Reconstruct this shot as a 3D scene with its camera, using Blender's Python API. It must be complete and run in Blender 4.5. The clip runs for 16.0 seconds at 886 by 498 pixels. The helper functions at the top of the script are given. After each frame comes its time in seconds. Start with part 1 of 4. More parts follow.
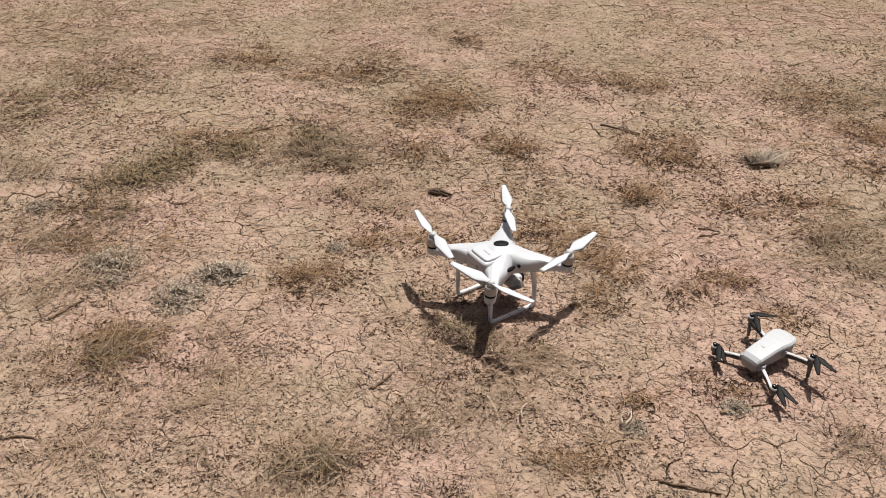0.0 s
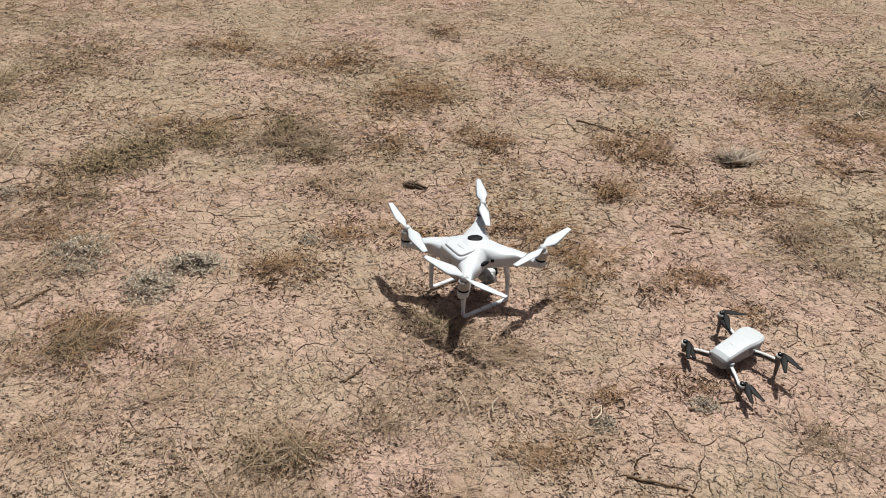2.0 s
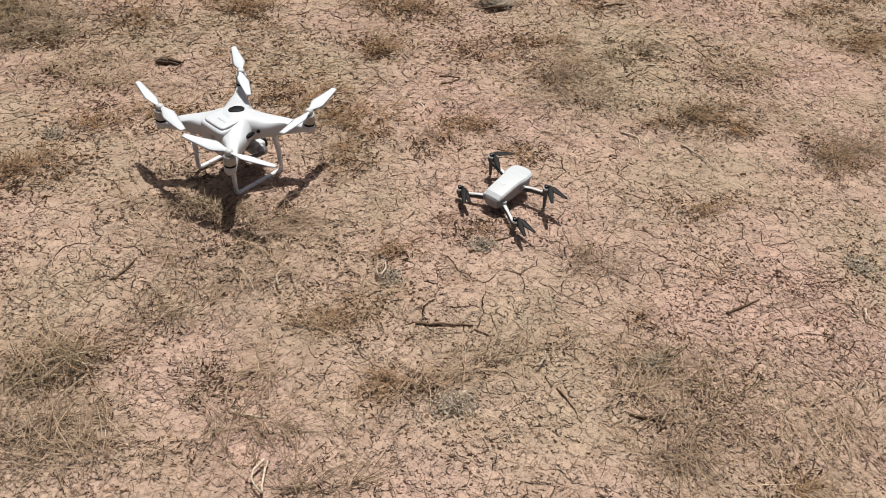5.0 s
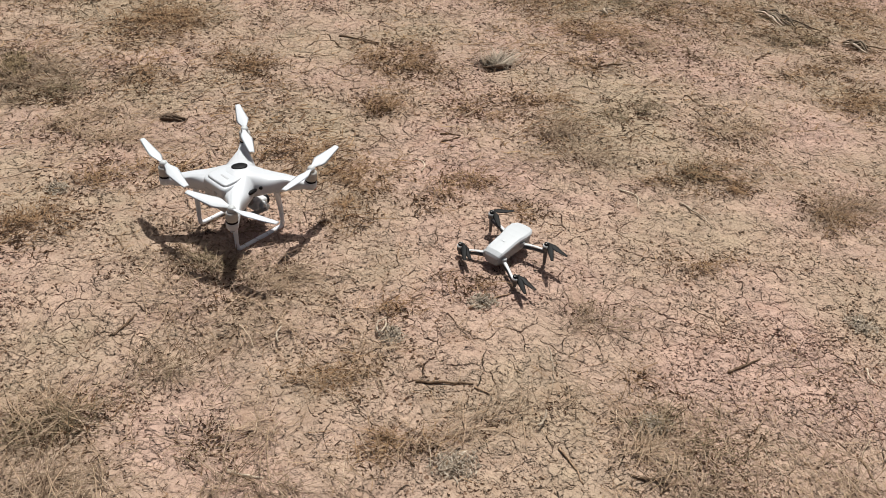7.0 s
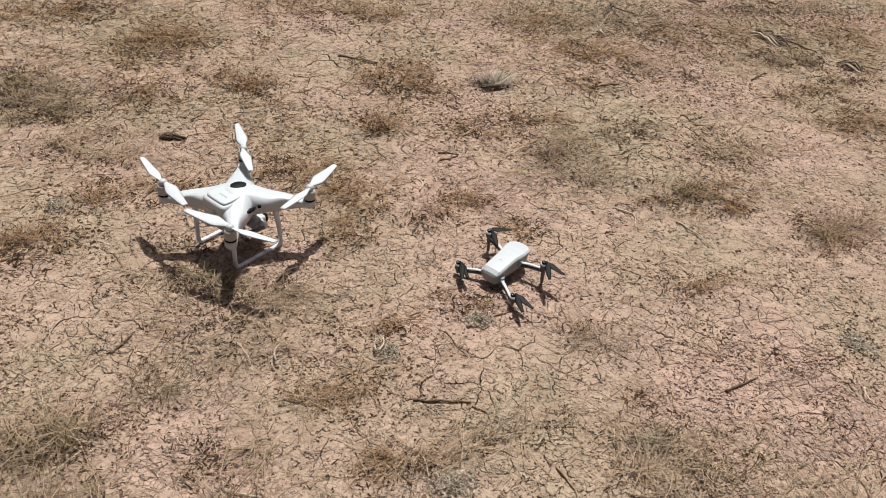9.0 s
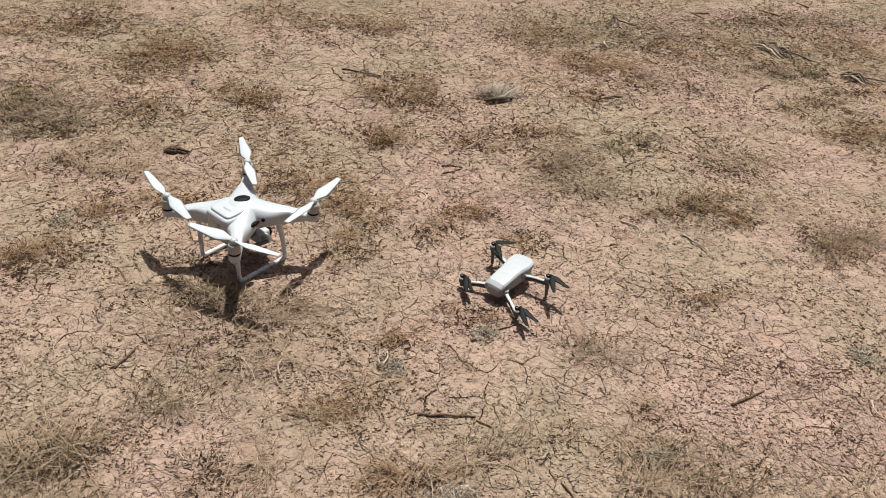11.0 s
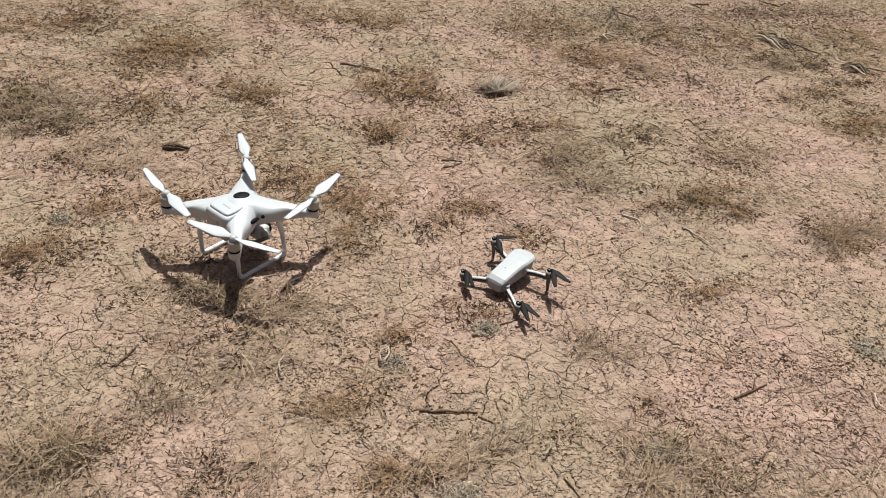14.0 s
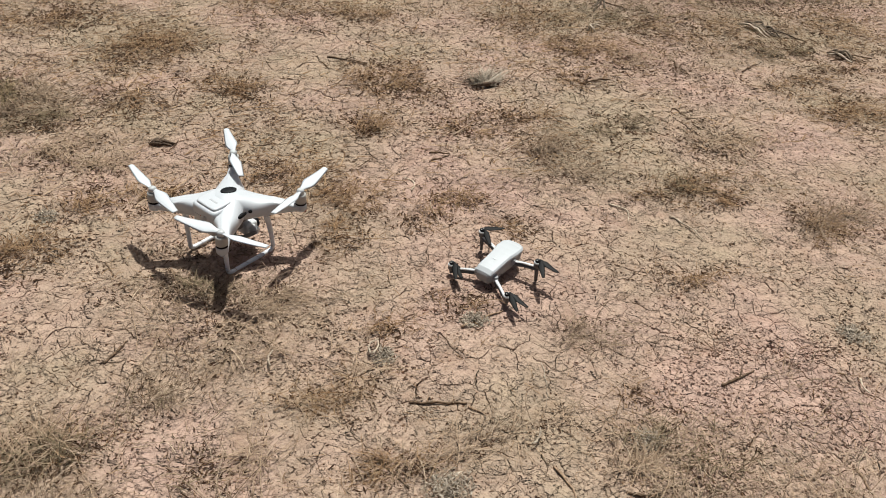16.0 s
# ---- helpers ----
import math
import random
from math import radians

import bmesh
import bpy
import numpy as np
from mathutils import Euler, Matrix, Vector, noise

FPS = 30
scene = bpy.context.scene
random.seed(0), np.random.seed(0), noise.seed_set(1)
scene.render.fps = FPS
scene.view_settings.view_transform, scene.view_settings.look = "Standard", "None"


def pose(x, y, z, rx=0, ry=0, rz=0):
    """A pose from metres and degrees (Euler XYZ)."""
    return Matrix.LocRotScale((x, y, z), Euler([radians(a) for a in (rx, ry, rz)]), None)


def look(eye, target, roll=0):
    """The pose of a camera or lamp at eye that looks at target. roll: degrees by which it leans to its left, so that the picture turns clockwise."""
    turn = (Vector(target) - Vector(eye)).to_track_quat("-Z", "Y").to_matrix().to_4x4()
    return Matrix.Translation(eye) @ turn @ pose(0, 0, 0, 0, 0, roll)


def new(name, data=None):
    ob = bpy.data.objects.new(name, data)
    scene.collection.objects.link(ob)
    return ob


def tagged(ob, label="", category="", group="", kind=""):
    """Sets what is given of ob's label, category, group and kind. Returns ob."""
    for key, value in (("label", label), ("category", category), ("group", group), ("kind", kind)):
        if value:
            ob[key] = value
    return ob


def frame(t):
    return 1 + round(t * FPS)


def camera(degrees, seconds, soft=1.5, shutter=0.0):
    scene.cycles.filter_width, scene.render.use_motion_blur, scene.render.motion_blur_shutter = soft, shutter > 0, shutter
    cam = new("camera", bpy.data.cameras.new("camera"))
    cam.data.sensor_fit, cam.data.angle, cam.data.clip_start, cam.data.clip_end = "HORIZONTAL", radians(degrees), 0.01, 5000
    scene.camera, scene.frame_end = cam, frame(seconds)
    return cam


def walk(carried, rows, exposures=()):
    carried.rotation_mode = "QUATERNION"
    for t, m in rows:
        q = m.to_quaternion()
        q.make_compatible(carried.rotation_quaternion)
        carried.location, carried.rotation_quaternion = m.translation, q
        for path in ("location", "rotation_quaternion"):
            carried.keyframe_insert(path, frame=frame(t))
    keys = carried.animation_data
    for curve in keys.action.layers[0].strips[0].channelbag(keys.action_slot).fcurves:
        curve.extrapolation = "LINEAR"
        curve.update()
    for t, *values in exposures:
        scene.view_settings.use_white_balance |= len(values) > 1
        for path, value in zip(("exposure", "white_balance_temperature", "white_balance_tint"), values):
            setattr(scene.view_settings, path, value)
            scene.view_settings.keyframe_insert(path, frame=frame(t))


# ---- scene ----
cam = camera(57.7, 16.0, soft=0.95)
PATH = [
    (0.0, (0.01, -0.079, 1.255), (0.0166, 1.6148, 0.2104), 0.32),
    (0.5, (0.016, -0.079, 1.255), (0.0797, 1.5986, 0.1866), 1.38),
    (1.0, (0.01, -0.077, 1.259), (0.0511, 1.605, 0.1963), 1.59),
    (1.5, (0.009, -0.074, 1.26), (0.0641, 1.6107, 0.2022), 2.4),
    (2.0, (0.012, -0.073, 1.256), (0.0818, 1.6099, 0.1962), 2.36),
    (2.5, (0.017, -0.073, 1.253), (0.1058, 1.6068, 0.1898), 2.45),
    (2.8, (0.0536, -0.0712, 1.2284), (0.2571, 1.5277, 0.0612), 2.75),
    (2.9, (0.0658, -0.0706, 1.2202), (0.3446, 1.4834, 0.0088), 2.97),
    (3.0, (0.078, -0.07, 1.212), (0.4331, 1.44, -0.0346), 3.22),
    (3.2, (0.09, -0.069, 1.207), (0.5356, 1.356, -0.1086), 3.12),
    (5.3, (0.0872, -0.0725, 1.2287), (0.6088, 1.3526, -0.0585), 5.05),
    (5.5, (0.086, -0.073, 1.231), (0.6077, 1.3547, -0.0534), 5.17),
    (6.0, (0.086, -0.07, 1.236), (0.6163, 1.3838, -0.0151), 5.2),
    (6.5, (0.082, -0.065, 1.237), (0.6199, 1.4147, 0.0199), 5.27),
    (7.0, (0.083, -0.065, 1.236), (0.6242, 1.4361, 0.0469), 5.17),
    (7.5, (0.081, -0.068, 1.236), (0.625, 1.4403, 0.0574), 5.16),
    (8.0, (0.079, -0.068, 1.237), (0.6261, 1.4471, 0.0686), 5.23),
    (8.5, (0.08, -0.069, 1.238), (0.629, 1.4511, 0.077), 5.21),
    (9.0, (0.082, -0.07, 1.24), (0.6327, 1.4563, 0.0879), 5.23),
    (9.5, (0.083, -0.07, 1.241), (0.6305, 1.4626, 0.0958), 5.07),
    (12.0, (0.086, -0.06, 1.24), (0.6267, 1.4893, 0.1142), 4.71),
    (12.5, (0.088, -0.056, 1.239), (0.6254, 1.4912, 0.1087), 4.47),
    (13.0, (0.088, -0.048, 1.239), (0.626, 1.4935, 0.1012), 4.51),
    (13.5, (0.085, -0.049, 1.24), (0.624, 1.4885, 0.0973), 4.49),
    (14.0, (0.086, -0.056, 1.241), (0.6274, 1.4803, 0.0978), 4.41),
    (14.5, (0.087, -0.058, 1.239), (0.6352, 1.4742, 0.0936), 4.42),
    (15.0, (0.092, -0.063, 1.242), (0.6445, 1.4632, 0.0906), 4.26),
    (15.5, (0.093, -0.065, 1.242), (0.648, 1.4602, 0.0905), 4.03),
    (16.0, (0.095, -0.063, 1.243), (0.6519, 1.4573, 0.086), 4.0),
]
walk(cam, [(t, look(eye, target, roll)) for t, eye, target, roll in PATH],
     [(0.0, 0.0, 6430, 9), (1.0, 0.0, 6270, 7), (2.5, 0.0, 6170, 4), (5.5, 0.0, 6320, 7), (8.0, 0.0, 6200, 5), (12.0, 0.0, 6170, 3), (16.0, 0.0, 6170, 3)])

# ---- light ----
SUN_ELEVATION, SUN_AZIMUTH = 71.0, 58.0        # degrees; azimuth from +x towards +y
world = bpy.data.worlds.new("sky")
scene.world = world
world.use_nodes = True
sky = world.node_tree.nodes.new("ShaderNodeTexSky")
sky.sky_type = "NISHITA"
sky.sun_disc = False
sky.sun_elevation = radians(SUN_ELEVATION)
sky.sun_rotation = radians(90 - SUN_AZIMUTH)
sky.dust_density = 5.0
sky.air_density = 0.35
background = world.node_tree.nodes["Background"]
background.inputs["Strength"].default_value = 0.06
world.node_tree.links.new(sky.outputs["Color"], background.inputs["Color"])
lamp = bpy.data.lights.new("sun", "SUN")
lamp.energy, lamp.angle, lamp.color = 4.9, radians(0.6), (1.0, 0.965, 0.92)
sun = new("sun", lamp)
az, el = radians(SUN_AZIMUTH), radians(SUN_ELEVATION)
sun.matrix_world = look((8 * math.cos(el) * math.cos(az), 8 * math.cos(el) * math.sin(az), 8 * math.sin(el)), (0, 0, 0))

# ---- materials ----


def material(name, rough=0.6, metal=0.0):
    m = bpy.data.materials.new(name)
    m.use_nodes = True
    nt = m.node_tree
    b = nt.nodes["Principled BSDF"]
    b.inputs["Roughness"].default_value = rough
    b.inputs["Metallic"].default_value = metal
    return m, nt, b


def add(nt, kind, **inputs):
    n = nt.nodes.new(kind)
    for key, value in inputs.items():
        n.inputs[key.replace("_", " ")].default_value = value
    return n


def ramp(nt, source, *stops):
    """A colour ramp over source; stops are (position, colour)."""
    n = nt.nodes.new("ShaderNodeValToRGB")
    while len(n.color_ramp.elements) < len(stops):
        n.color_ramp.elements.new(0.5)
    for e, (p, c) in zip(n.color_ramp.elements, stops):
        e.position, e.color = p, (*c, 1) if len(c) == 3 else c
    nt.links.new(source, n.inputs["Fac"])
    return n.outputs["Color"]


def mix(nt, fac, a, b, blend="MIX"):
    n = nt.nodes.new("ShaderNodeMix")
    n.data_type, n.blend_type = "RGBA", blend
    for socket, value in ((n.inputs["Factor"], fac), (n.inputs["A"], a), (n.inputs["B"], b)):
        if isinstance(value, bpy.types.NodeSocket):
            nt.links.new(value, socket)
        elif isinstance(value, tuple):
            socket.default_value = (*value, 1)
        else:
            socket.default_value = value
    return n.outputs["Result"]


def noise_of(nt, vector, scale, detail=4.0, rough=0.55):
    n = add(nt, "ShaderNodeTexNoise", Scale=scale, Detail=detail, Roughness=rough)
    nt.links.new(vector, n.inputs["Vector"])
    return n.outputs["Fac"]


def bump(nt, b, height, strength, distance):
    n = add(nt, "ShaderNodeBump", Strength=strength, Distance=distance)
    nt.links.new(height, n.inputs["Height"])
    old = b.inputs["Normal"].links
    if old:
        nt.links.new(old[0].from_socket, n.inputs["Normal"])
    nt.links.new(n.outputs["Normal"], b.inputs["Normal"])


def soil_material(name):
    m, nt, b = material(name, 0.95)
    b.inputs["Specular IOR Level"].default_value = 0.05
    pos = nt.nodes.new("ShaderNodeNewGeometry").outputs["Position"]
    # pinker clay near the drones, tan and greyer further out
    away = nt.nodes.new("ShaderNodeVectorMath")
    away.operation = "DISTANCE"
    away.inputs[1].default_value = (0.75, 0.7, 0)
    nt.links.new(pos, away.inputs[0])
    spread = add(nt, "ShaderNodeMapRange", From_Min=0.3, From_Max=3.2, To_Min=0.035, To_Max=-0.07)
    nt.links.new(away.outputs["Value"], spread.inputs["Value"])
    shifted = nt.nodes.new("ShaderNodeMath")
    nt.links.new(spread.outputs["Result"], shifted.inputs[0])
    nt.links.new(noise_of(nt, pos, 1.7, 4, 0.6), shifted.inputs[1])
    broad = shifted.outputs[0]
    tone = ramp(nt, broad, (0.36, (0.362, 0.279, 0.197)), (0.5, (0.400, 0.290, 0.217)), (0.62, (0.438, 0.303, 0.240)))
    middle = noise_of(nt, pos, 14, 5, 0.6)
    tone = mix(nt, 1.0, tone, ramp(nt, middle, (0.3, (0.84, 0.80, 0.77)), (0.5, (1, 1, 1)), (0.7, (1.10, 1.09, 1.07))), "MULTIPLY")
    grain_of = noise_of(nt, pos, 190, 4, 0.65)
    tone = mix(nt, 1.0, tone, ramp(nt, grain_of, (0.32, (0.74, 0.71, 0.69)), (0.46, (0.99, 0.98, 0.98)), (0.7, (1.10, 1.10, 1.10))), "MULTIPLY")
    # shade of small pits painted dark, thick in some stretches and missing in others
    where = noise_of(nt, pos, 3.0, 5, 0.65)
    amount = nt.nodes.new("ShaderNodeMath")
    amount.operation = "MULTIPLY"
    nt.links.new(ramp(nt, noise_of(nt, pos, 105, 2.0, 0.55), (0.615, (0, 0, 0)), (0.640, (1, 1, 1))), amount.inputs[0])
    nt.links.new(ramp(nt, where, (0.45, (0.0,) * 3), (0.60, (0.9,) * 3)), amount.inputs[1])
    tone = mix(nt, amount.outputs[0], tone, (0.10, 0.050, 0.028))
    info = nt.nodes.new("ShaderNodeNewGeometry").outputs["Random Per Island"]
    tone = mix(nt, 1.0, tone, ramp(nt, info, (0.0, (0.92, 0.92, 0.92)), (1.0, (1.06, 1.05, 1.04))), "MULTIPLY")
    nt.links.new(tone, b.inputs["Base Color"])
    # hairline cracks, lumps and sand as fine relief
    warp = nt.nodes.new("ShaderNodeTexNoise")
    warp.inputs["Scale"].default_value = 45
    warp.inputs["Detail"].default_value = 3
    nt.links.new(pos, warp.inputs["Vector"])
    web = nt.nodes.new("ShaderNodeTexVoronoi")
    web.feature = "DISTANCE_TO_EDGE"
    web.inputs["Scale"].default_value = 47
    nt.links.new(mix(nt, 0.011, pos, warp.outputs["Color"], "ADD"), web.inputs["Vector"])
    hair = nt.nodes.new("ShaderNodeMath")
    hair.operation = "MULTIPLY"
    nt.links.new(ramp(nt, web.outputs["Distance"], (0.0, (1, 1, 1)), (0.09, (0, 0, 0))), hair.inputs[0])
    nt.links.new(ramp(nt, noise_of(nt, pos, 17, 4, 0.7), (0.50, (0, 0, 0)), (0.60, (1, 1, 1))), hair.inputs[1])
    bump(nt, b, hair.outputs[0], -1.0, 0.0050)
    bump(nt, b, noise_of(nt, pos, 30, 3, 0.5), 1.0, 0.014)
    # flaking: low terraces with steep, ragged brinks
    for scale, detail, lo, hi, deep, patch in ((28, 3.0, 0.475, 0.545, 0.0052, 9.0), (52, 2, 0.545, 0.615, 0.0060, 13.0), (64, 2, 0.395, 0.455, 0.0045, 7.0)):
        flake = nt.nodes.new("ShaderNodeMath")
        flake.operation = "MULTIPLY"
        nt.links.new(ramp(nt, noise_of(nt, pos, scale, detail, 0.5), (lo, (0, 0, 0)), (hi, (1, 1, 1))), flake.inputs[0])
        nt.links.new(ramp(nt, noise_of(nt, pos, patch, 4, 0.65), (0.47, (0.12,) * 3), (0.57, (1, 1, 1))), flake.inputs[1])
        bump(nt, b, flake.outputs[0], 1.0, deep)
    bump(nt, b, grain_of, 0.7, 0.002)
    return m


def fibre_material(name, *colours, rough=0.8):
    """Straw, stalks and crumbs: a colour for each piece."""
    m, nt, b = material(name, rough)
    b.inputs["Specular IOR Level"].default_value = 0.1
    geo = nt.nodes.new("ShaderNodeNewGeometry")
    stops = [(i / max(1, len(colours) - 1), c) for i, c in enumerate(colours)]
    tone = ramp(nt, geo.outputs["Random Per Island"], *stops)
    tone = mix(nt, 1.0, tone, ramp(nt, noise_of(nt, geo.outputs["Position"], 120, 3), (0.3, (0.75,) * 3), (0.7, (1.2,) * 3)), "MULTIPLY")
    nt.links.new(tone, b.inputs["Base Color"])
    return m


def bark_material(name, dark, light):
    m, nt, b = material(name, 0.85)
    b.inputs["Specular IOR Level"].default_value = 0.2
    co = nt.nodes.new("ShaderNodeNewGeometry").outputs["Position"]
    n = noise_of(nt, co, 110, 5, 0.65)
    info = nt.nodes.new("ShaderNodeObjectInfo").outputs["Random"]
    tone = ramp(nt, n, (0.32, dark), (0.7, light))
    tone = mix(nt, 1.0, tone, ramp(nt, info, (0, (0.75,) * 3), (1, (1.2,) * 3)), "MULTIPLY")
    nt.links.new(tone, b.inputs["Base Color"])
    bump(nt, b, n, 0.7, 0.003)
    return m


def shell_material(name, colour, rough, speck=0.06, coat=0.0, gloss=0.5):
    """Moulded plastic with a little dust on it."""
    m, nt, b = material(name, rough)
    co = nt.nodes.new("ShaderNodeNewGeometry").outputs["Position"]
    dust = noise_of(nt, co, 38, 5, 0.7)
    dusty = tuple(c * (1 - speck) + d * speck for c, d in zip(colour, (0.45, 0.33, 0.24)))
    nt.links.new(ramp(nt, dust, (0.45, colour), (0.75, dusty)), b.inputs["Base Color"])
    r = add(nt, "ShaderNodeMapRange", To_Min=rough * 0.85, To_Max=min(1, rough * 1.25))
    nt.links.new(dust, r.inputs["Value"])
    nt.links.new(r.outputs["Result"], b.inputs["Roughness"])
    b.inputs["Coat Weight"].default_value = coat
    b.inputs["Specular IOR Level"].default_value = gloss
    bump(nt, b, noise_of(nt, co, 900, 2), 0.08, 0.0004)
    return m


SOIL = soil_material("dry_clay_crust")
STRAW_PALE = fibre_material("pale_straw", (0.25, 0.167, 0.105), (0.44, 0.313, 0.208), (0.30, 0.208, 0.138), (0.54, 0.412, 0.293))
STRAW_OLIVE = fibre_material("weathered_straw", (0.105, 0.066, 0.042), (0.35, 0.248, 0.165), (0.17, 0.112, 0.072), (0.48, 0.362, 0.255))
STRAW_BROWN = fibre_material("brown_straw", (0.075, 0.037, 0.020), (0.32, 0.195, 0.105), (0.20, 0.115, 0.06), (0.46, 0.31, 0.18))
STRAW_DARK = fibre_material("dark_straw", (0.06, 0.042, 0.024), (0.24, 0.18, 0.11), (0.12, 0.087, 0.05), (0.36, 0.27, 0.17))
CRUMB = fibre_material("organic_crust_crumb", (0.15, 0.085, 0.052), (0.33, 0.21, 0.14), (0.22, 0.13, 0.083), (0.40, 0.265, 0.185))
LITTER = fibre_material("dark_litter", (0.030, 0.015, 0.009), (0.12, 0.066, 0.037), (0.060, 0.032, 0.018), (0.21, 0.125, 0.073))
WEED_LEAF = fibre_material("dull_green_weed", (0.06, 0.043, 0.023), (0.25, 0.180, 0.100), (0.34, 0.245, 0.148), (0.15, 0.108, 0.060))
GREY_LEAF = fibre_material("grey_dead_leaf", (0.09, 0.067, 0.047), (0.45, 0.368, 0.280), (0.21, 0.164, 0.120), (0.58, 0.49, 0.385))
OLD_WOOD = bark_material("old_dark_wood", (0.024, 0.015, 0.010), (0.19, 0.128, 0.085))
BARK = bark_material("dark_bark", (0.040, 0.025, 0.015), (0.22, 0.142, 0.088))
TAN_WOOD = bark_material("tan_wood", (0.14, 0.085, 0.05), (0.38, 0.26, 0.17))
PALE_WOOD = bark_material("bleached_wood", (0.34, 0.26, 0.185), (0.64, 0.53, 0.41))
GREY_WOOD = bark_material("grey_driftwood", (0.040, 0.027, 0.017), (0.30, 0.225, 0.16))
WHITE_SHELL = shell_material("white_glossy_plastic", (0.56, 0.57, 0.585), 0.36, 0.05, 0.06)
SKID_WHITE = shell_material("matt_white_plastic", (0.80, 0.805, 0.81), 0.5, 0.05)
WHITE_BLADE = shell_material("white_blade_plastic", (0.62, 0.635, 0.65), 0.42, 0.03)
GREY_SHELL = shell_material("light_grey_plastic", (0.50, 0.505, 0.50), 0.42, 0.05)
ARM_WHITE = shell_material("pale_arm_plastic", (0.58, 0.58, 0.57), 0.42, 0.06)
LID_WHITE = shell_material("pale_lid_plastic", (0.50, 0.51, 0.515), 0.45, 0.05)
DARK_UNDER = shell_material("dark_grey_plastic", (0.11, 0.108, 0.103), 0.5, 0.08)
GREY_UNDER = shell_material("mid_grey_plastic", (0.36, 0.36, 0.355), 0.5, 0.08)
MOTOR_GREY = shell_material("motor_aluminium", (0.42, 0.40, 0.37), 0.38, 0.05)
GIMBAL_GREY = shell_material("gimbal_grey", (0.17, 0.16, 0.148), 0.4, 0.05)
BLACK_PLASTIC = shell_material("black_plastic", (0.008, 0.008, 0.009), 0.55, 0.02, gloss=0.12)
BLADE_GREY = shell_material("dark_grey_blade", (0.007, 0.0068, 0.0066), 0.55, 0.03, gloss=0.15)
MARK_GREY = shell_material("printed_grey", (0.42, 0.42, 0.43), 0.5, 0.02)
MARK_RED = shell_material("printed_red", (0.55, 0.10, 0.06), 0.5, 0.02)
LENS_GLASS = shell_material("lens_glass", (0.01, 0.01, 0.014), 0.06, 0.0)

# ---- mesh helpers ----


def mesh_from(name, verts, faces, mat, smooth=False):
    me = bpy.data.meshes.new(name)
    me.from_pydata(verts.tolist() if isinstance(verts, np.ndarray) else verts, [], faces)
    me.materials.append(mat)
    me.polygons.foreach_set("use_smooth", [smooth] * len(me.polygons))
    me.update()
    return me


def link(name, me, parent=None, label=""):
    ob = new(name, me)
    if parent is not None:
        ob.parent = parent
    return tagged(ob, label)


def part(name, bm, mat, parent, label="", smooth=True):
    """Links a bmesh as one mesh under a thing or a part."""
    me = bpy.data.meshes.new(name)
    bmesh.ops.recalc_face_normals(bm, faces=bm.faces)
    bm.to_mesh(me)
    bm.free()
    me.materials.append(mat)
    me.polygons.foreach_set("use_smooth", [smooth] * len(me.polygons))
    return link(name, me, parent, label)


def tube(points, radii, sides=10, flat=1.0):
    """A swept tube with closed ends, as a bmesh."""
    bm = bmesh.new()
    pts = [Vector(p) for p in points]
    rings = []
    for i, p in enumerate(pts):
        d = (pts[min(i + 1, len(pts) - 1)] - pts[max(i - 1, 0)]).normalized()
        ref = Vector((0, 0, 1)) if abs(d.z) < 0.9 else Vector((1, 0, 0))
        a = d.cross(ref).normalized()
        c = a.cross(d).normalized()
        r = radii[i] if isinstance(radii, (list, tuple)) else radii
        rings.append([bm.verts.new(p + a * (r * math.cos(2 * math.pi * k / sides)) + c * (r * flat * math.sin(2 * math.pi * k / sides))) for k in range(sides)])
    for u, v in zip(rings, rings[1:]):
        for k in range(sides):
            bm.faces.new((u[k], u[(k + 1) % sides], v[(k + 1) % sides], v[k]))
    bm.faces.new(rings[0][::-1])
    bm.faces.new(rings[-1])
    return bm


def smooth_line(points, steps=6):
    """Catmull-Rom through the points."""
    p = [Vector(q) for q in points]
    p = [2 * p[0] - p[1]] + p + [2 * p[-1] - p[-2]]
    out = []
    for i in range(1, len(p) - 2):
        for s in range(steps):
            t = s / steps
            out.append(0.5 * (2 * p[i] + (p[i + 1] - p[i - 1]) * t + (2 * p[i - 1] - 5 * p[i] + 4 * p[i + 1] - p[i + 2]) * t * t
                              + (3 * p[i] - p[i - 1] - 3 * p[i + 1] + p[i + 2]) * t ** 3))
    out.append(p[-2])
    return out


def lathe(profile, sides=24, at=(0, 0, 0)):
    """A turned solid from (radius, height) pairs, bottom to top."""
    bm = bmesh.new()
    rings = [[bm.verts.new((at[0] + r * math.cos(2 * math.pi * k / sides), at[1] + r * math.sin(2 * math.pi * k / sides), at[2] + z)) for k in range(sides)] for r, z in profile]
    for u, v in zip(rings, rings[1:]):
        for k in range(sides):
            bm.faces.new((u[k], u[(k + 1) % sides], v[(k + 1) % sides], v[k]))
    bm.faces.new(rings[0][::-1])
    bm.faces.new(rings[-1])
    return bm


def rounded_box(size, at=(0, 0, 0), r=0.004, turn=None, segments=3):
    bm = bmesh.new()
    bmesh.ops.create_cube(bm, size=1)
    bmesh.ops.scale(bm, vec=size, verts=bm.verts)
    bmesh.ops.bevel(bm, geom=list(bm.edges), offset=min(r, min(size) * 0.49), segments=segments, profile=0.5, affect="EDGES")
    if turn is not None:
        bmesh.ops.transform(bm, matrix=turn, verts=bm.verts)
    bmesh.ops.translate(bm, vec=at, verts=bm.verts)
    return bm


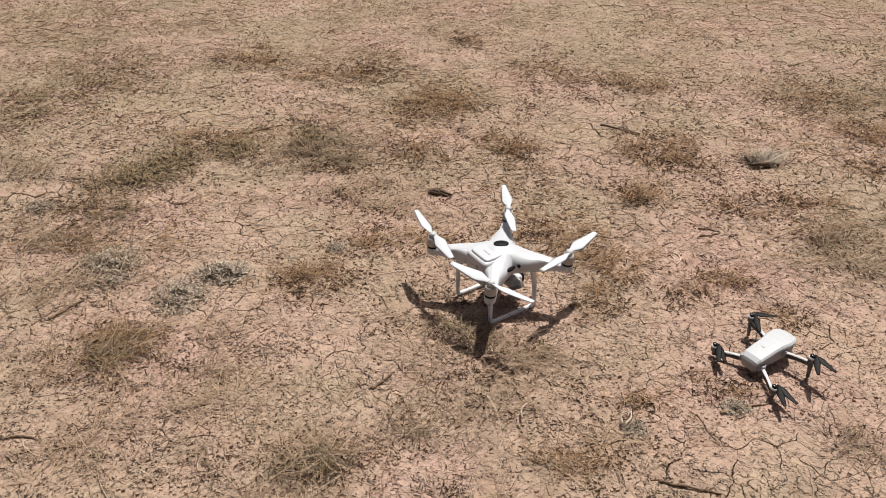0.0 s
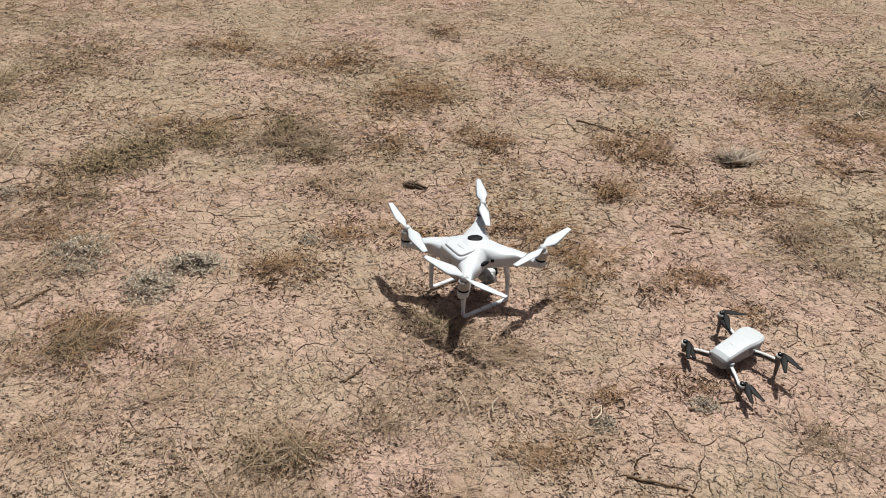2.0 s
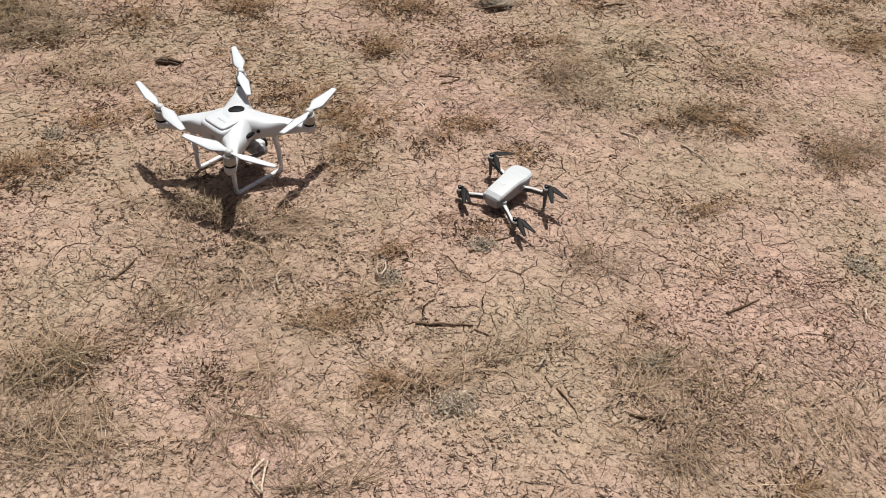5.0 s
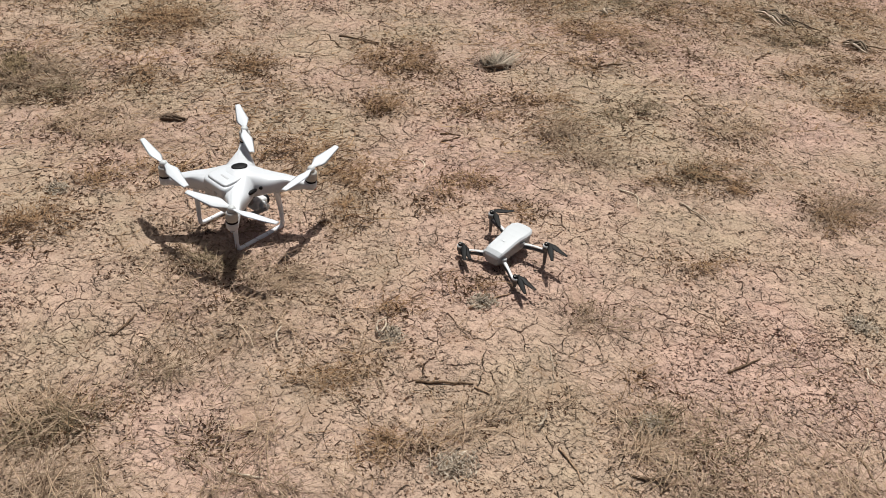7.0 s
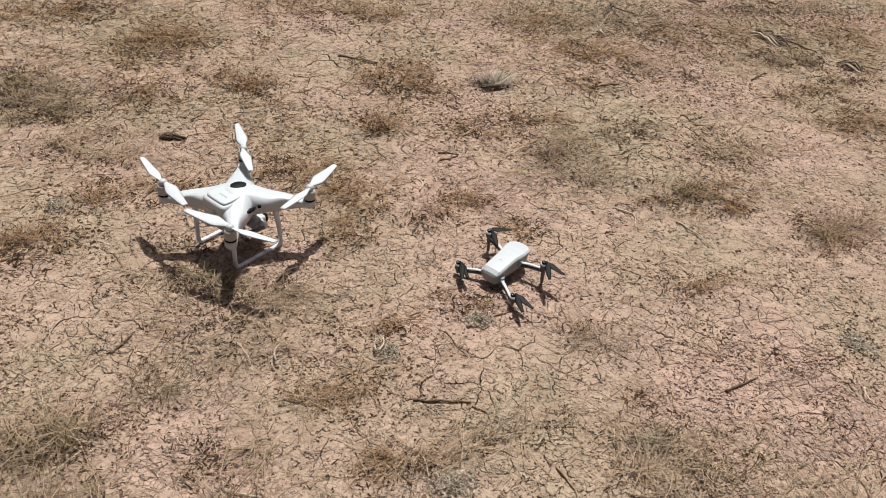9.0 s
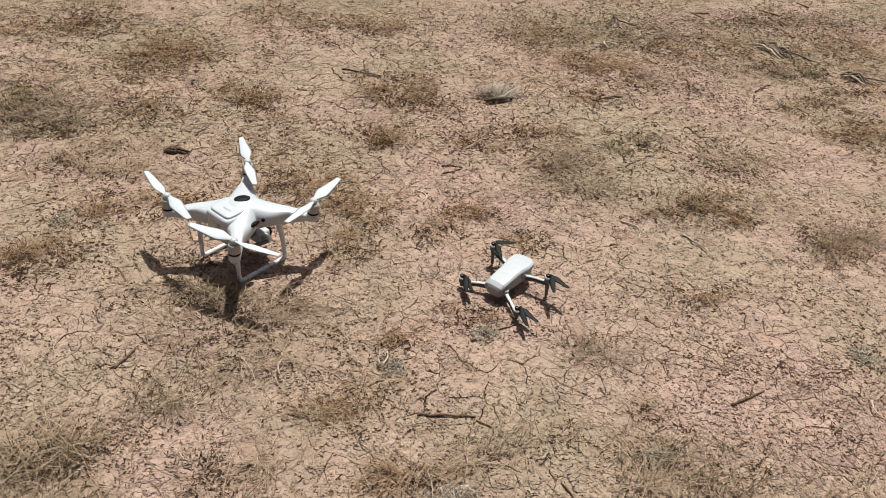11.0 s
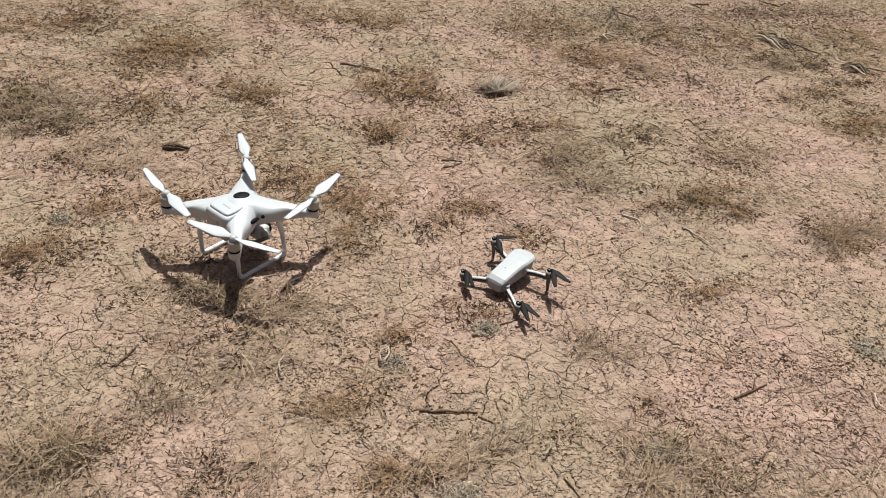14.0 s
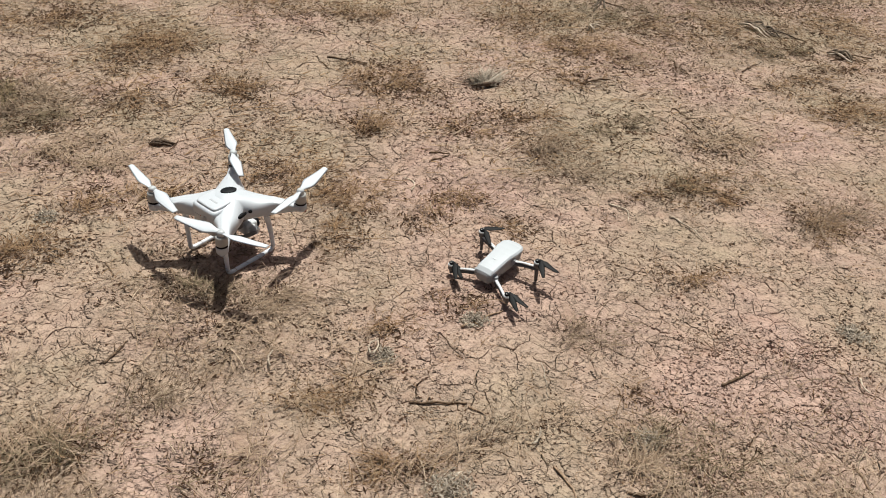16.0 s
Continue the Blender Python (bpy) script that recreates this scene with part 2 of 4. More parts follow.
def disc(radius_x, radius_y, thick, m, sides=20):
    """A flat oval plate with a rounded rim, at the pose m (its face looks along z)."""
    bm = bmesh.new()
    rings = []
    for f, z in ((1.0, 0), (1.0, thick * 0.6), (0.9, thick)):
        rings.append([bm.verts.new(m @ Vector((f * radius_x * math.cos(2 * math.pi * k / sides), f * radius_y * math.sin(2 * math.pi * k / sides), z))) for k in range(sides)])
    for u, v in zip(rings, rings[1:]):
        for k in range(sides):
            bm.faces.new((u[k], u[(k + 1) % sides], v[(k + 1) % sides], v[k]))
    bm.faces.new(rings[0][::-1])
    bm.faces.new(rings[-1])
    return bm


# ---- the lie of the land ----
lie = np.random.default_rng(3)
LATTICE = lie.random((8, 64, 64))


def lattice(x, y, size, layer):
    """Smooth noise from 0 to 1 with blobs of about that size in metres."""
    u, v = np.asarray(x, float) / size + 1000, np.asarray(y, float) / size + 1000
    i, j = np.floor(u).astype(int), np.floor(v).astype(int)
    a, b = u - i, v - j
    a, b = a * a * (3 - 2 * a), b * b * (3 - 2 * b)
    g = LATTICE[layer]
    i0, j0, i1, j1 = i % 64, j % 64, (i + 1) % 64, (j + 1) % 64
    return (g[i0, j0] * (1 - a) + g[i1, j0] * a) * (1 - b) + (g[i0, j1] * (1 - a) + g[i1, j1] * a) * b


def ground_z(x, y):
    low = (lattice(x, y, 0.55, 0) - 0.5) * 0.022 + (lattice(x, y, 0.17, 1) - 0.5) * 0.012 + (lattice(x, y, 0.06, 2) - 0.5) * 0.006
    calm = 1 - np.exp(-(((x - 0.16) / 0.22) ** 2 + ((y - 1.68) / 0.22) ** 2) ** 2) - np.exp(-(((x - 0.80) / 0.19) ** 2 + ((y - 1.43) / 0.19) ** 2) ** 2)
    return low * calm

# ---- ground ----


def in_crust(x, y, inset=0.0):
    """Whether a place lies on the finely modelled crust that the walk overlooks."""
    return (y > 0.30 + inset) & (y < 5.6 - inset) & (x > crust_left(y) + inset) & (x < crust_right(y) - inset)


def crust_left(y):
    return -0.47 - 0.485 * y


def crust_right(y):
    return 0.84 + 0.90 * y


def ground_sheet():
    def lines(a, b, step, reach):
        inner = list(np.arange(a, b + step / 2, step))
        out, s = [], step
        while s < reach:
            s *= 1.35
            out.append(s)
        return [a - o for o in reversed(out)] + inner + [b + o for o in out]
    xs, ys = lines(-4.2, 7.0, 0.08, 500), lines(-1.0, 6.5, 0.08, 500)
    gx, gy = np.meshgrid(xs, ys)
    gz = ground_z(gx, gy) - np.where(in_crust(gx, gy, 0.13), 0.035, 0.0)
    verts = np.stack([gx, gy, gz], -1).reshape(-1, 3)
    w = len(xs)
    faces = [(j * w + i, j * w + i + 1, (j + 1) * w + i + 1, (j + 1) * w + i) for j in range(len(ys) - 1) for i in range(w - 1)]
    return mesh_from("ground", verts, faces, SOIL, True)


ground = tagged(link("ground", ground_sheet()), "dry cracked reddish clay ground with sparse dead grass", "ground", kind="structure")


from mathutils import geometry


def scramble(i, j, salt):
    """A fixed random number from 0 to 1 for each pair of whole numbers."""
    h = (i.astype(np.int64) * 374761393 + j.astype(np.int64) * 668265263 + salt * 2246822519) & 0xFFFFFFFF
    h = ((h ^ (h >> 13)) * 1274126177) & 0xFFFFFFFF
    h = ((h ^ (h >> 16)) * 2654435761) & 0xFFFFFFFF
    return ((h ^ (h >> 15)) & 0xFFFFFF) / 0xFFFFFF


def grain(x, y, size, salt):
    """Smooth noise that never repeats, with blobs of about that size."""
    c, s = math.cos(salt * 1.3), math.sin(salt * 1.3)
    u, v = (c * x - s * y) / size, (s * x + c * y) / size
    i, j = np.floor(u), np.floor(v)
    a, b = u - i, v - j
    a, b = a * a * (3 - 2 * a), b * b * (3 - 2 * b)
    return ((scramble(i, j, salt) * (1 - a) + scramble(i + 1, j, salt) * a) * (1 - b)
            + (scramble(i, j + 1, salt) * (1 - a) + scramble(i + 1, j + 1, salt) * a) * b)


def ease(v):
    v = np.clip(v, 0, 1)
    return v * v * (3 - 2 * v)


def crust_cells():
    """Crack polygons of the clay crust: the middle and a loop of corners for each, larger with distance."""
    rng = np.random.default_rng(11)
    seeds, y, odd = [], 0.22, 0
    while y < 5.75:
        size = 0.040 + 0.0125 * max(0, y - 0.8)
        xs = np.arange(crust_left(y) - 0.1, crust_right(y) + 0.1, size) + 0.5 * size * odd
        n = len(xs)
        keep = rng.random(n) < 0.70
        seeds += list(zip((xs + rng.normal(0, 0.42 * size, n))[keep], (y + rng.normal(0, 0.42 * size, n))[keep]))
        y, odd = y + size * 0.86, 1 - odd
    pts, _, tris, *_ = geometry.delaunay_2d_cdt([Vector(p) for p in seeds], [], [], 0, 1e-6)
    p = np.array([tuple(q) for q in pts])
    t = np.array(tris)
    a, b, c = p[t[:, 0]], p[t[:, 1]], p[t[:, 2]]
    d = 2 * ((a[:, 0] * (b[:, 1] - c[:, 1])) + b[:, 0] * (c[:, 1] - a[:, 1]) + c[:, 0] * (a[:, 1] - b[:, 1]))
    aa, bb, cc = (a ** 2).sum(1), (b ** 2).sum(1), (c ** 2).sum(1)
    ux = (aa * (b[:, 1] - c[:, 1]) + bb * (c[:, 1] - a[:, 1]) + cc * (a[:, 1] - b[:, 1])) / d
    uy = (aa * (c[:, 0] - b[:, 0]) + bb * (a[:, 0] - c[:, 0]) + cc * (b[:, 0] - a[:, 0])) / d
    around = {}
    for k, tri in enumerate(t):
        for v in tri:
            around.setdefault(int(v), []).append(k)
    cells = []
    for v, ks in around.items():
        if len(ks) < 3:
            continue
        loop = np.stack([ux[ks], uy[ks]], 1)
        loop = loop[np.argsort(np.arctan2(loop[:, 1] - p[v, 1], loop[:, 0] - p[v, 0]))]
        if np.abs(loop - p[v]).max() < 0.3 and in_crust(p[v, 0], p[v, 1], 0.0):
            cells.append(loop)
    return cells


def relief(x, y):
    """Lumps and hollows on the plates; in crumbled stretches they are rougher."""
    bare = bareness(x, y)
    crumbly = ease((grain(x, y, 0.27, 21) * 0.55 + grain(x, y, 0.09, 22) * 0.45 - 0.42) * 3.6) * (1 - 0.75 * bare)
    lumps = np.abs(grain(x, y, 0.030, 23) - 0.5) * 0.9 + np.abs(grain(x, y, 0.016, 24) - 0.5) * 0.7
    return (0.0016 + 0.0085 * crumbly) * (lumps - 0.40) + 0.0030 * (grain(x, y, 0.05, 27) - 0.5)


def crust_surface():
    """Places of all plates of the crust, ring by ring inwards, their faces, and the plate of each face."""
    px, py, opened, owner = [], [], [], []
    for c, loop in enumerate(crust_cells()):
        after = np.roll(loop, -1, 0)
        mid = np.round((loop + after) * 500).astype(np.int64)
        wide = scramble(mid[:, 0], mid[:, 1], 61)
        step = 0.0052 * (1 + 0.45 * max(0, loop[0, 1] - 1.0))
        for k in range(len(loop)):
            n = max(1, int(round(np.hypot(*(after[k] - loop[k])) / step)))
            f = np.arange(n) / n
            px += list(loop[k, 0] + (after[k, 0] - loop[k, 0]) * f)
            py += list(loop[k, 1] + (after[k, 1] - loop[k, 1]) * f)
            opened += [0.5 * (wide[k] + wide[k - 1])] + [wide[k]] * (n - 1)
            owner += [c] * n
    x, y, opened, owner = np.array(px), np.array(py), np.array(opened), np.array(owner)
    n = len(x)
    first = np.searchsorted(owner, np.arange(owner[-1] + 1))
    count = np.diff(np.append(first, n))
    after = np.arange(n) + 1
    after[first + count - 1] = first
    wx = 0.044 * (grain(x, y, 0.10, 11) - 0.5) + 0.016 * (grain(x, y, 0.032, 12) - 0.5) + 0.0050 * (grain(x, y, 0.010, 13) - 0.5)
    wy = 0.044 * (grain(x, y, 0.10, 14) - 0.5) + 0.016 * (grain(x, y, 0.032, 15) - 0.5) + 0.0050 * (grain(x, y, 0.010, 16) - 0.5)
    x, y = x + wx, y + wy
    far = np.maximum(0, y - 1.0)
    bare = bareness(x, y)
    cracked = np.maximum(ease((grain(x, y, 0.42, 17) * 0.65 + grain(x, y, 0.15, 18) * 0.35 - 0.34) * 3.2), 0.9 * bare)
    torn = ease((grain(x, y, 0.040, 19) - 0.14) * 2.4)
    gap = 0.00005 + (0.00046 + 0.00090 * cracked) * ease((opened + 0.10) * 1.2) ** 2 * (0.30 + 0.70 * torn) * (1 + 0.35 * far)
    mx, my = np.add.reduceat(x, first) / count, np.add.reduceat(y, first) / count
    mx, my = mx[owner], my[owner]
    dx, dy = x - mx, y - my
    r = np.hypot(dx, dy) + 1e-6
    lean = (scramble(owner, owner * 0, 70) - 0.5) * 0.0018 * cracked
    tilt_x, tilt_y = (scramble(owner, owner * 0, 71) - 0.5) * 0.05 * cracked, (scramble(owner, owner * 0, 72) - 0.5) * 0.05 * cracked
    rings = []
    worn = 0.0022 * (1 + 0.3 * far)
    for inset, shrink, drop in ((0, 1, 0.016), (0, 1, 0.0009), (0, 1, 0.0009), (1, 1, 0.0), (1, 0.70, 0.0003), (1, 0.36, 0.0005)):
        k = np.clip(1 - (gap + inset * worn) / r, 0.25, 1) * shrink
        qx, qy = mx + dx * k, my + dy * k
        z = ground_z(qx, qy) + relief(qx, qy) + lean + tilt_x * dx * k + tilt_y * dy * k - drop * np.where(drop == 0.0009, cracked + 0.2, 1)
        rings.append(np.stack([qx, qy, z], 1))
    cx, cy = mx[first], my[first]
    core = np.stack([cx, cy, ground_z(cx, cy) + relief(cx, cy) + lean[first] - 0.0005], 1)
    verts = np.concatenate(rings + [core])
    p = np.arange(n)
    strips = [np.stack([s * n + p, s * n + after, (s + 1) * n + after, (s + 1) * n + p], 1) for s in (0, 2, 3, 4)]
    caps = np.stack([5 * n + p, 5 * n + after, 6 * n + owner], 1)
    return verts, np.concatenate(strips), np.tile(owner, 4), caps, owner, np.stack([cx, cy], 1)


def crust_mesh(name, verts, fours, threes, mat):
    """A mesh of four- and three-sided faces from arrays."""
    corners = np.concatenate([fours.ravel(), threes.ravel()])
    used, index = np.unique(corners, return_inverse=True)
    me = bpy.data.meshes.new(name)
    me.vertices.add(len(used))
    me.vertices.foreach_set("co", verts[used].astype(np.float32).ravel())
    me.loops.add(len(corners))
    me.loops.foreach_set("vertex_index", index.astype(np.int32).ravel())
    me.polygons.add(len(fours) + len(threes))
    starts = np.concatenate([np.arange(len(fours)) * 4, fours.size + np.arange(len(threes)) * 3])
    me.polygons.foreach_set("loop_start", starts.astype(np.int32))
    me.polygons.foreach_set("use_smooth", np.ones(len(starts), dtype=bool))
    me.materials.append(mat)
    me.update(calc_edges=True)
    me.validate()
    return me


# ---- strands and crumbs ----


def strands(name, mat, rng, x, y, heading, lift, length, width, curl, root=0.0):
    """Blades of dry grass, each bent along its length."""
    n = len(x)
    steps = 4
    verts = np.zeros((n, 2 * steps + 1, 3))
    px, py = x.copy(), y.copy()
    pz = ground_z(x, y) + root
    h, e = heading.copy(), lift.copy()
    for s in range(steps + 1):
        taper = (1.0, 1.0, 0.8, 0.55)[s] if s < steps else 0
        sx, sy = -np.sin(h) * width * taper / 2, np.cos(h) * width * taper / 2
        if s < steps:
            verts[:, 2 * s] = np.stack([px - sx, py - sy, pz], 1)
            verts[:, 2 * s + 1] = np.stack([px + sx, py + sy, pz + width * 0.35 * taper], 1)
        else:
            verts[:, 2 * s] = np.stack([px, py, pz], 1)
        step = length / steps
        px, py, pz = px + step * np.cos(h) * np.cos(e), py + step * np.sin(h) * np.cos(e), pz + step * np.sin(e)
        h, e = h + curl + rng.normal(0, 0.10, n), e - np.abs(rng.normal(0.10, 0.12, n)) * (e > 0) + rng.normal(0, 0.05, n)
        low = ground_z(px, py) + 0.0012
        e = np.where(pz < low, np.maximum(e, 0.03), e)
        pz = np.maximum(pz, low)
    base = np.arange(n)[:, None] * (2 * steps + 1)
    quads = np.concatenate([base + np.array([2 * s, 2 * s + 1, 2 * s + 3, 2 * s + 2]) for s in range(steps - 1)])
    tips = base + np.array([2 * steps - 2, 2 * steps - 1, 2 * steps])
    return mesh_from(name, verts.reshape(-1, 3), quads.tolist() + tips.tolist(), mat)


def crumbs(name, mat, rng, x, y, length, thick, lift=0.0):
    """Little splinters: four-sided, pointed at one end, lying at any angle."""
    n = len(x)
    h, pitch = rng.random(n) * 2 * math.pi, rng.normal(0, 0.25, n)
    d = np.stack([np.cos(h) * np.cos(pitch), np.sin(h) * np.cos(pitch), np.sin(pitch)], 1)
    s = np.stack([-np.sin(h), np.cos(h), np.zeros(n)], 1)
    u = np.cross(d, s)
    c = np.stack([x, y, ground_z(x, y) + thick * 0.35 + lift], 1)
    L, T = length[:, None] / 2, thick[:, None] / 2
    bend = u * (rng.normal(0, 0.10, n) * length)[:, None]
    verts = np.stack([c - d * L + s * T * 0.7, c - d * L + u * T * 0.8, c - d * L - s * T * 0.6, c + s * T + bend, c + u * T * 1.1 + bend, c - s * T * 0.9 + bend, c + d * L], 1)
    base = np.arange(n)[:, None] * 7
    f = [base + np.array(q) for q in ((0, 3, 4, 1), (1, 4, 5, 2), (2, 5, 3, 0))]
    g = [base + np.array(q) for q in ((3, 6, 4), (4, 6, 5), (5, 6, 3), (0, 1, 2))]
    return mesh_from(name, verts.reshape(-1, 3), np.concatenate(f).tolist() + np.concatenate(g).tolist(), mat)


def clods(name, mat, rng, x, y, size, tall=0.42):
    """Angular bits of broken crust: five uneven sides, steep, with a tilted top."""
    n = len(x)
    turn = rng.random((n, 1)) * 6.283 + np.arange(5) * 1.2566 + rng.normal(0, 0.22, (n, 5))
    r = size[:, None] / 2 * (1 + rng.normal(0, 0.20, (n, 5)))
    flat = 0.55 + 0.55 * rng.random((n, 1))
    a = rng.random((n, 1)) * 3.14
    ux, uy = r * np.cos(turn), r * np.sin(turn) * flat
    ox, oy = ux * np.cos(a) - uy * np.sin(a), ux * np.sin(a) + uy * np.cos(a)
    base = ground_z(x, y)[:, None]
    high = size[:, None] * tall * (0.5 + 0.8 * rng.random((n, 1))) + (rng.normal(0, 0.20, (n, 1)) * ox + rng.normal(0, 0.20, (n, 1)) * oy)
    low = np.stack([x[:, None] + ox, y[:, None] + oy, base - 0.3 * size[:, None] + 0 * ox], -1)
    top = np.stack([x[:, None] + 0.84 * ox, y[:, None] + 0.84 * oy, base + high], -1)
    k = np.arange(n)[:, None] * 10
    fours = np.concatenate([k + np.array((i, (i + 1) % 5, 5 + (i + 1) % 5, 5 + i)) for i in range(5)])
    caps = np.concatenate([k + np.array((5, 6, 7)), k + np.array((5, 7, 8)), k + np.array((5, 8, 9))])
    return mesh_from(name, np.concatenate([low, top], 1).reshape(-1, 3), fours.tolist() + caps.tolist(), mat)


# places where the crust lies bare and pale: x, y, reach in x and y
BARE = [
    (0.67, 2.15, 0.10, 0.34), (0.82, 1.11, 0.15, 0.09), (1.03, 1.20, 0.14, 0.13), (1.44, 1.14, 0.17, 0.14), (-0.19, 1.42, 0.12, 0.12), (-0.19, 1.23, 0.07, 0.08),
    (-0.31, 1.57, 0.09, 0.14), (0.53, 2.74, 0.24, 0.21), (0.63, 1.62, 0.07, 0.15), (-0.52, 2.09, 0.12, 0.14), (0.63, 2.90, 0.13, 0.28), (1.38, 1.14, 0.14, 0.12),
    (-1.02, 1.61, 0.10, 0.11), (0.30, 1.00, 0.07, 0.06), (0.88, 1.48, 0.22, 0.20), (1.02, 1.62, 0.16, 0.16), (-0.11, 1.455, 0.12, 0.08), (-0.14, 1.34, 0.11, 0.08), (0.62, 2.78, 0.12, 0.25),
]


def bareness(x, y):
    out = np.zeros(len(x))
    for bx, by, rx, ry in BARE:
        out = np.maximum(out, np.exp(-(((x - bx) / (1.15 * rx)) ** 2 + ((y - by) / (1.15 * ry)) ** 2) ** 1.5))
    return out


def field(rng, n, near=0.35, far=5.6, power=1.6, patchy=0.0, layer=1):
    """Places over the stretch of ground that the walk overlooks, denser near it."""
    y = near + (far - near) * rng.random(n * 3) ** power
    x = (-0.75 - 0.40 * y) + rng.random(n * 3) * (2.2 + 0.40 * y + 0.78 * np.minimum(y, 3.6))
    keep = rng.random(n * 3) < ((1 - patchy) + patchy * np.clip((lattice(x, y, 0.3, layer) - 0.4) * 3.2, 0, 1)) * (1 - 0.8 * bareness(x, y))
    return x[keep][:n], y[keep][:n]


def grass_patch(x, y, rx, ry, rng, mat, label, count, long, upright, category="dry grass"):
    """A patch of dead grass lying over the clay, thinner towards its rim, with a few tufts in it."""
    rx, ry = rx * 1.25, ry * 0.85
    n = int((2.1 if y < 1.6 else 1.6) * count * min(4.5, max(0.35, rx * ry / 0.006)))
    hearts = rng.normal(0, 0.50, (max(3, n // 30), 2))
    share = rng.random(len(hearts)) ** 2 + 0.05
    which = rng.choice(len(hearts), n, p=share / share.sum())
    pick = hearts[which]
    spread = (0.10 + 0.36 * rng.random(len(hearts)))[which]
    spread = np.where(rng.random(n) < 0.3, 0.9, spread)
    off = pick + rng.normal(0, 1, (n, 2)) * spread[:, None]
    px, py = x + off[:, 0] * rx, y + off[:, 1] * ry
    # ragged outline: bare spots stay free
    keep = rng.random(n) < np.clip((lattice(px + 3.1, py, 0.07, 2) * 0.6 + lattice(px, py, 0.025, 4) * 0.4 - 0.34) * 5, 0.04, 1)
    off, pick, px, py, which, n = off[keep], pick[keep], px[keep], py[keep], which[keep], int(keep.sum())
    comb = rng.random(len(hearts)) * 6.28
    heading = np.where(rng.random(n) < 0.6, comb[which] + rng.normal(0, 0.5, n), rng.random(n) * 6.28)
    up = rng.random(n) < upright
    heading = np.where(up, np.arctan2(off[:, 1] - pick[:, 1], off[:, 0] - pick[:, 0]), heading)
    lift = np.where(up, 0.3 + 0.8 * rng.random(n), np.abs(rng.normal(0.05, 0.16, n)))
    length = long * (0.3 + rng.random(n) ** 1.8 * 1.15)
    length = np.where(up, length * 0.6, length)
    width = (0.0007 + 0.0010 * rng.random(n)) * (1 + 0.25 * max(0, y - 1.2))
    me = strands("grass_patch", mat, rng, px, py, heading, lift, length, width, rng.normal(0, 0.16, n), 0.001 + 0.018 * rng.random(n) ** 2)
    ob = tagged(link("grass_patch", me), label, category, "patches of dead grass", "stuff")
    return ob
STRAW = [
    (0.10, 1.43, 0.13, 0.07), (0.09, 1.34, 0.08, 0.09), (-0.03, 1.24, 0.08, 0.06), (0.05, 1.03, 0.07, 0.08), (-0.30, 1.13, 0.09, 0.08), (-0.23, 0.96, 0.11, 0.06),
    (0.37, 1.15, 0.07, 0.07), (0.66, 0.94, 0.10, 0.04), (0.90, 0.86, 0.07, 0.06), (0.98, 0.76, 0.10, 0.08), (1.33, 0.84, 0.05, 0.09), (0.96, 0.63, 0.09, 0.06),
    (1.02, 0.54, 0.07, 0.05), (0.19, 0.73, 0.08, 0.03), (-0.06, 0.87, 0.10, 0.05), (1.16, 1.89, 0.13, 0.09), (-0.27, 1.12, 0.11, 0.06), (-0.76, 1.14, 0.11, 0.09),
]
STRAW_FAR = [
    (0.10, 1.34, 0.10, 0.07), (-0.91, 1.83, 0.10, 0.17), (1.22, 2.03, 0.10, 0.09), (1.84, 1.44, 0.09, 0.10), (1.87, 2.61, 0.15, 0.12),
    (1.81, 1.95, 0.12, 0.11), (-0.43, 2.77, 0.10, 0.19), (-0.25, 2.33, 0.12, 0.09), (0.43, 0.88, 0.13, 0.04), (0.92, 1.16, 0.10, 0.04), (-0.63, 1.39, 0.12, 0.06),
    (-0.97, 1.43, 0.08, 0.07), (-0.21, 2.24, 0.11, 0.10), (-0.49, 2.61, 0.12, 0.12), (1.19, 0.61, 0.09, 0.09),
]
BROWN = [
    (0.44, 1.68, 0.07, 0.07), (-0.38, 1.79, 0.07, 0.08), (0.67, 1.71, 0.07, 0.06), (1.30, 1.31, 0.09, 0.05), (0.32, 2.06, 0.12, 0.08), (0.80, 1.82, 0.08, 0.08),
    (0.93, 1.63, 0.07, 0.06), (0.68, 1.34, 0.07, 0.04), (0.66, 2.30, 0.08, 0.07), (0.46, 1.29, 0.06, 0.04), (1.81, 1.42, 0.07, 0.12),
    (0.93, 0.95, 0.02, 0.03), (0.83, 2.64, 0.11, 0.13), (1.16, 2.26, 0.09, 0.06), (0.26, 2.70, 0.08, 0.10), (-0.07, 2.63, 0.09, 0.11), (0.01, 2.01, 0.09, 0.06),
]
BROWN_FAR = [
    (-0.33, 1.78, 0.09, 0.08), (-0.80, 1.42, 0.10, 0.07), (-0.04, 3.14, 0.16, 0.23), (0.48, 3.50, 0.14, 0.22), (1.65, 3.23, 0.20, 0.20), (0.85, 2.64, 0.13, 0.18),
    (1.00, 2.24, 0.11, 0.08), (0.68, 2.33, 0.08, 0.08), (-0.91, 3.69, 0.16, 0.21), (0.10, 3.99, 0.10, 0.13), (-0.33, 3.57, 0.21, 0.24), (-0.00, 3.11, 0.12, 0.15),
    (0.83, 3.32, 0.18, 0.13), (-0.46, 3.49, 0.15, 0.09), (0.32, 2.64, 0.08, 0.10), (1.52, 2.51, 0.06, 0.08), (2.45, 2.35, 0.12, 0.10), (2.75, 2.42, 0.10, 0.08), (1.02, 0.52, 0.04, 0.03), (-0.14, 1.99, 0.10, 0.08),
]
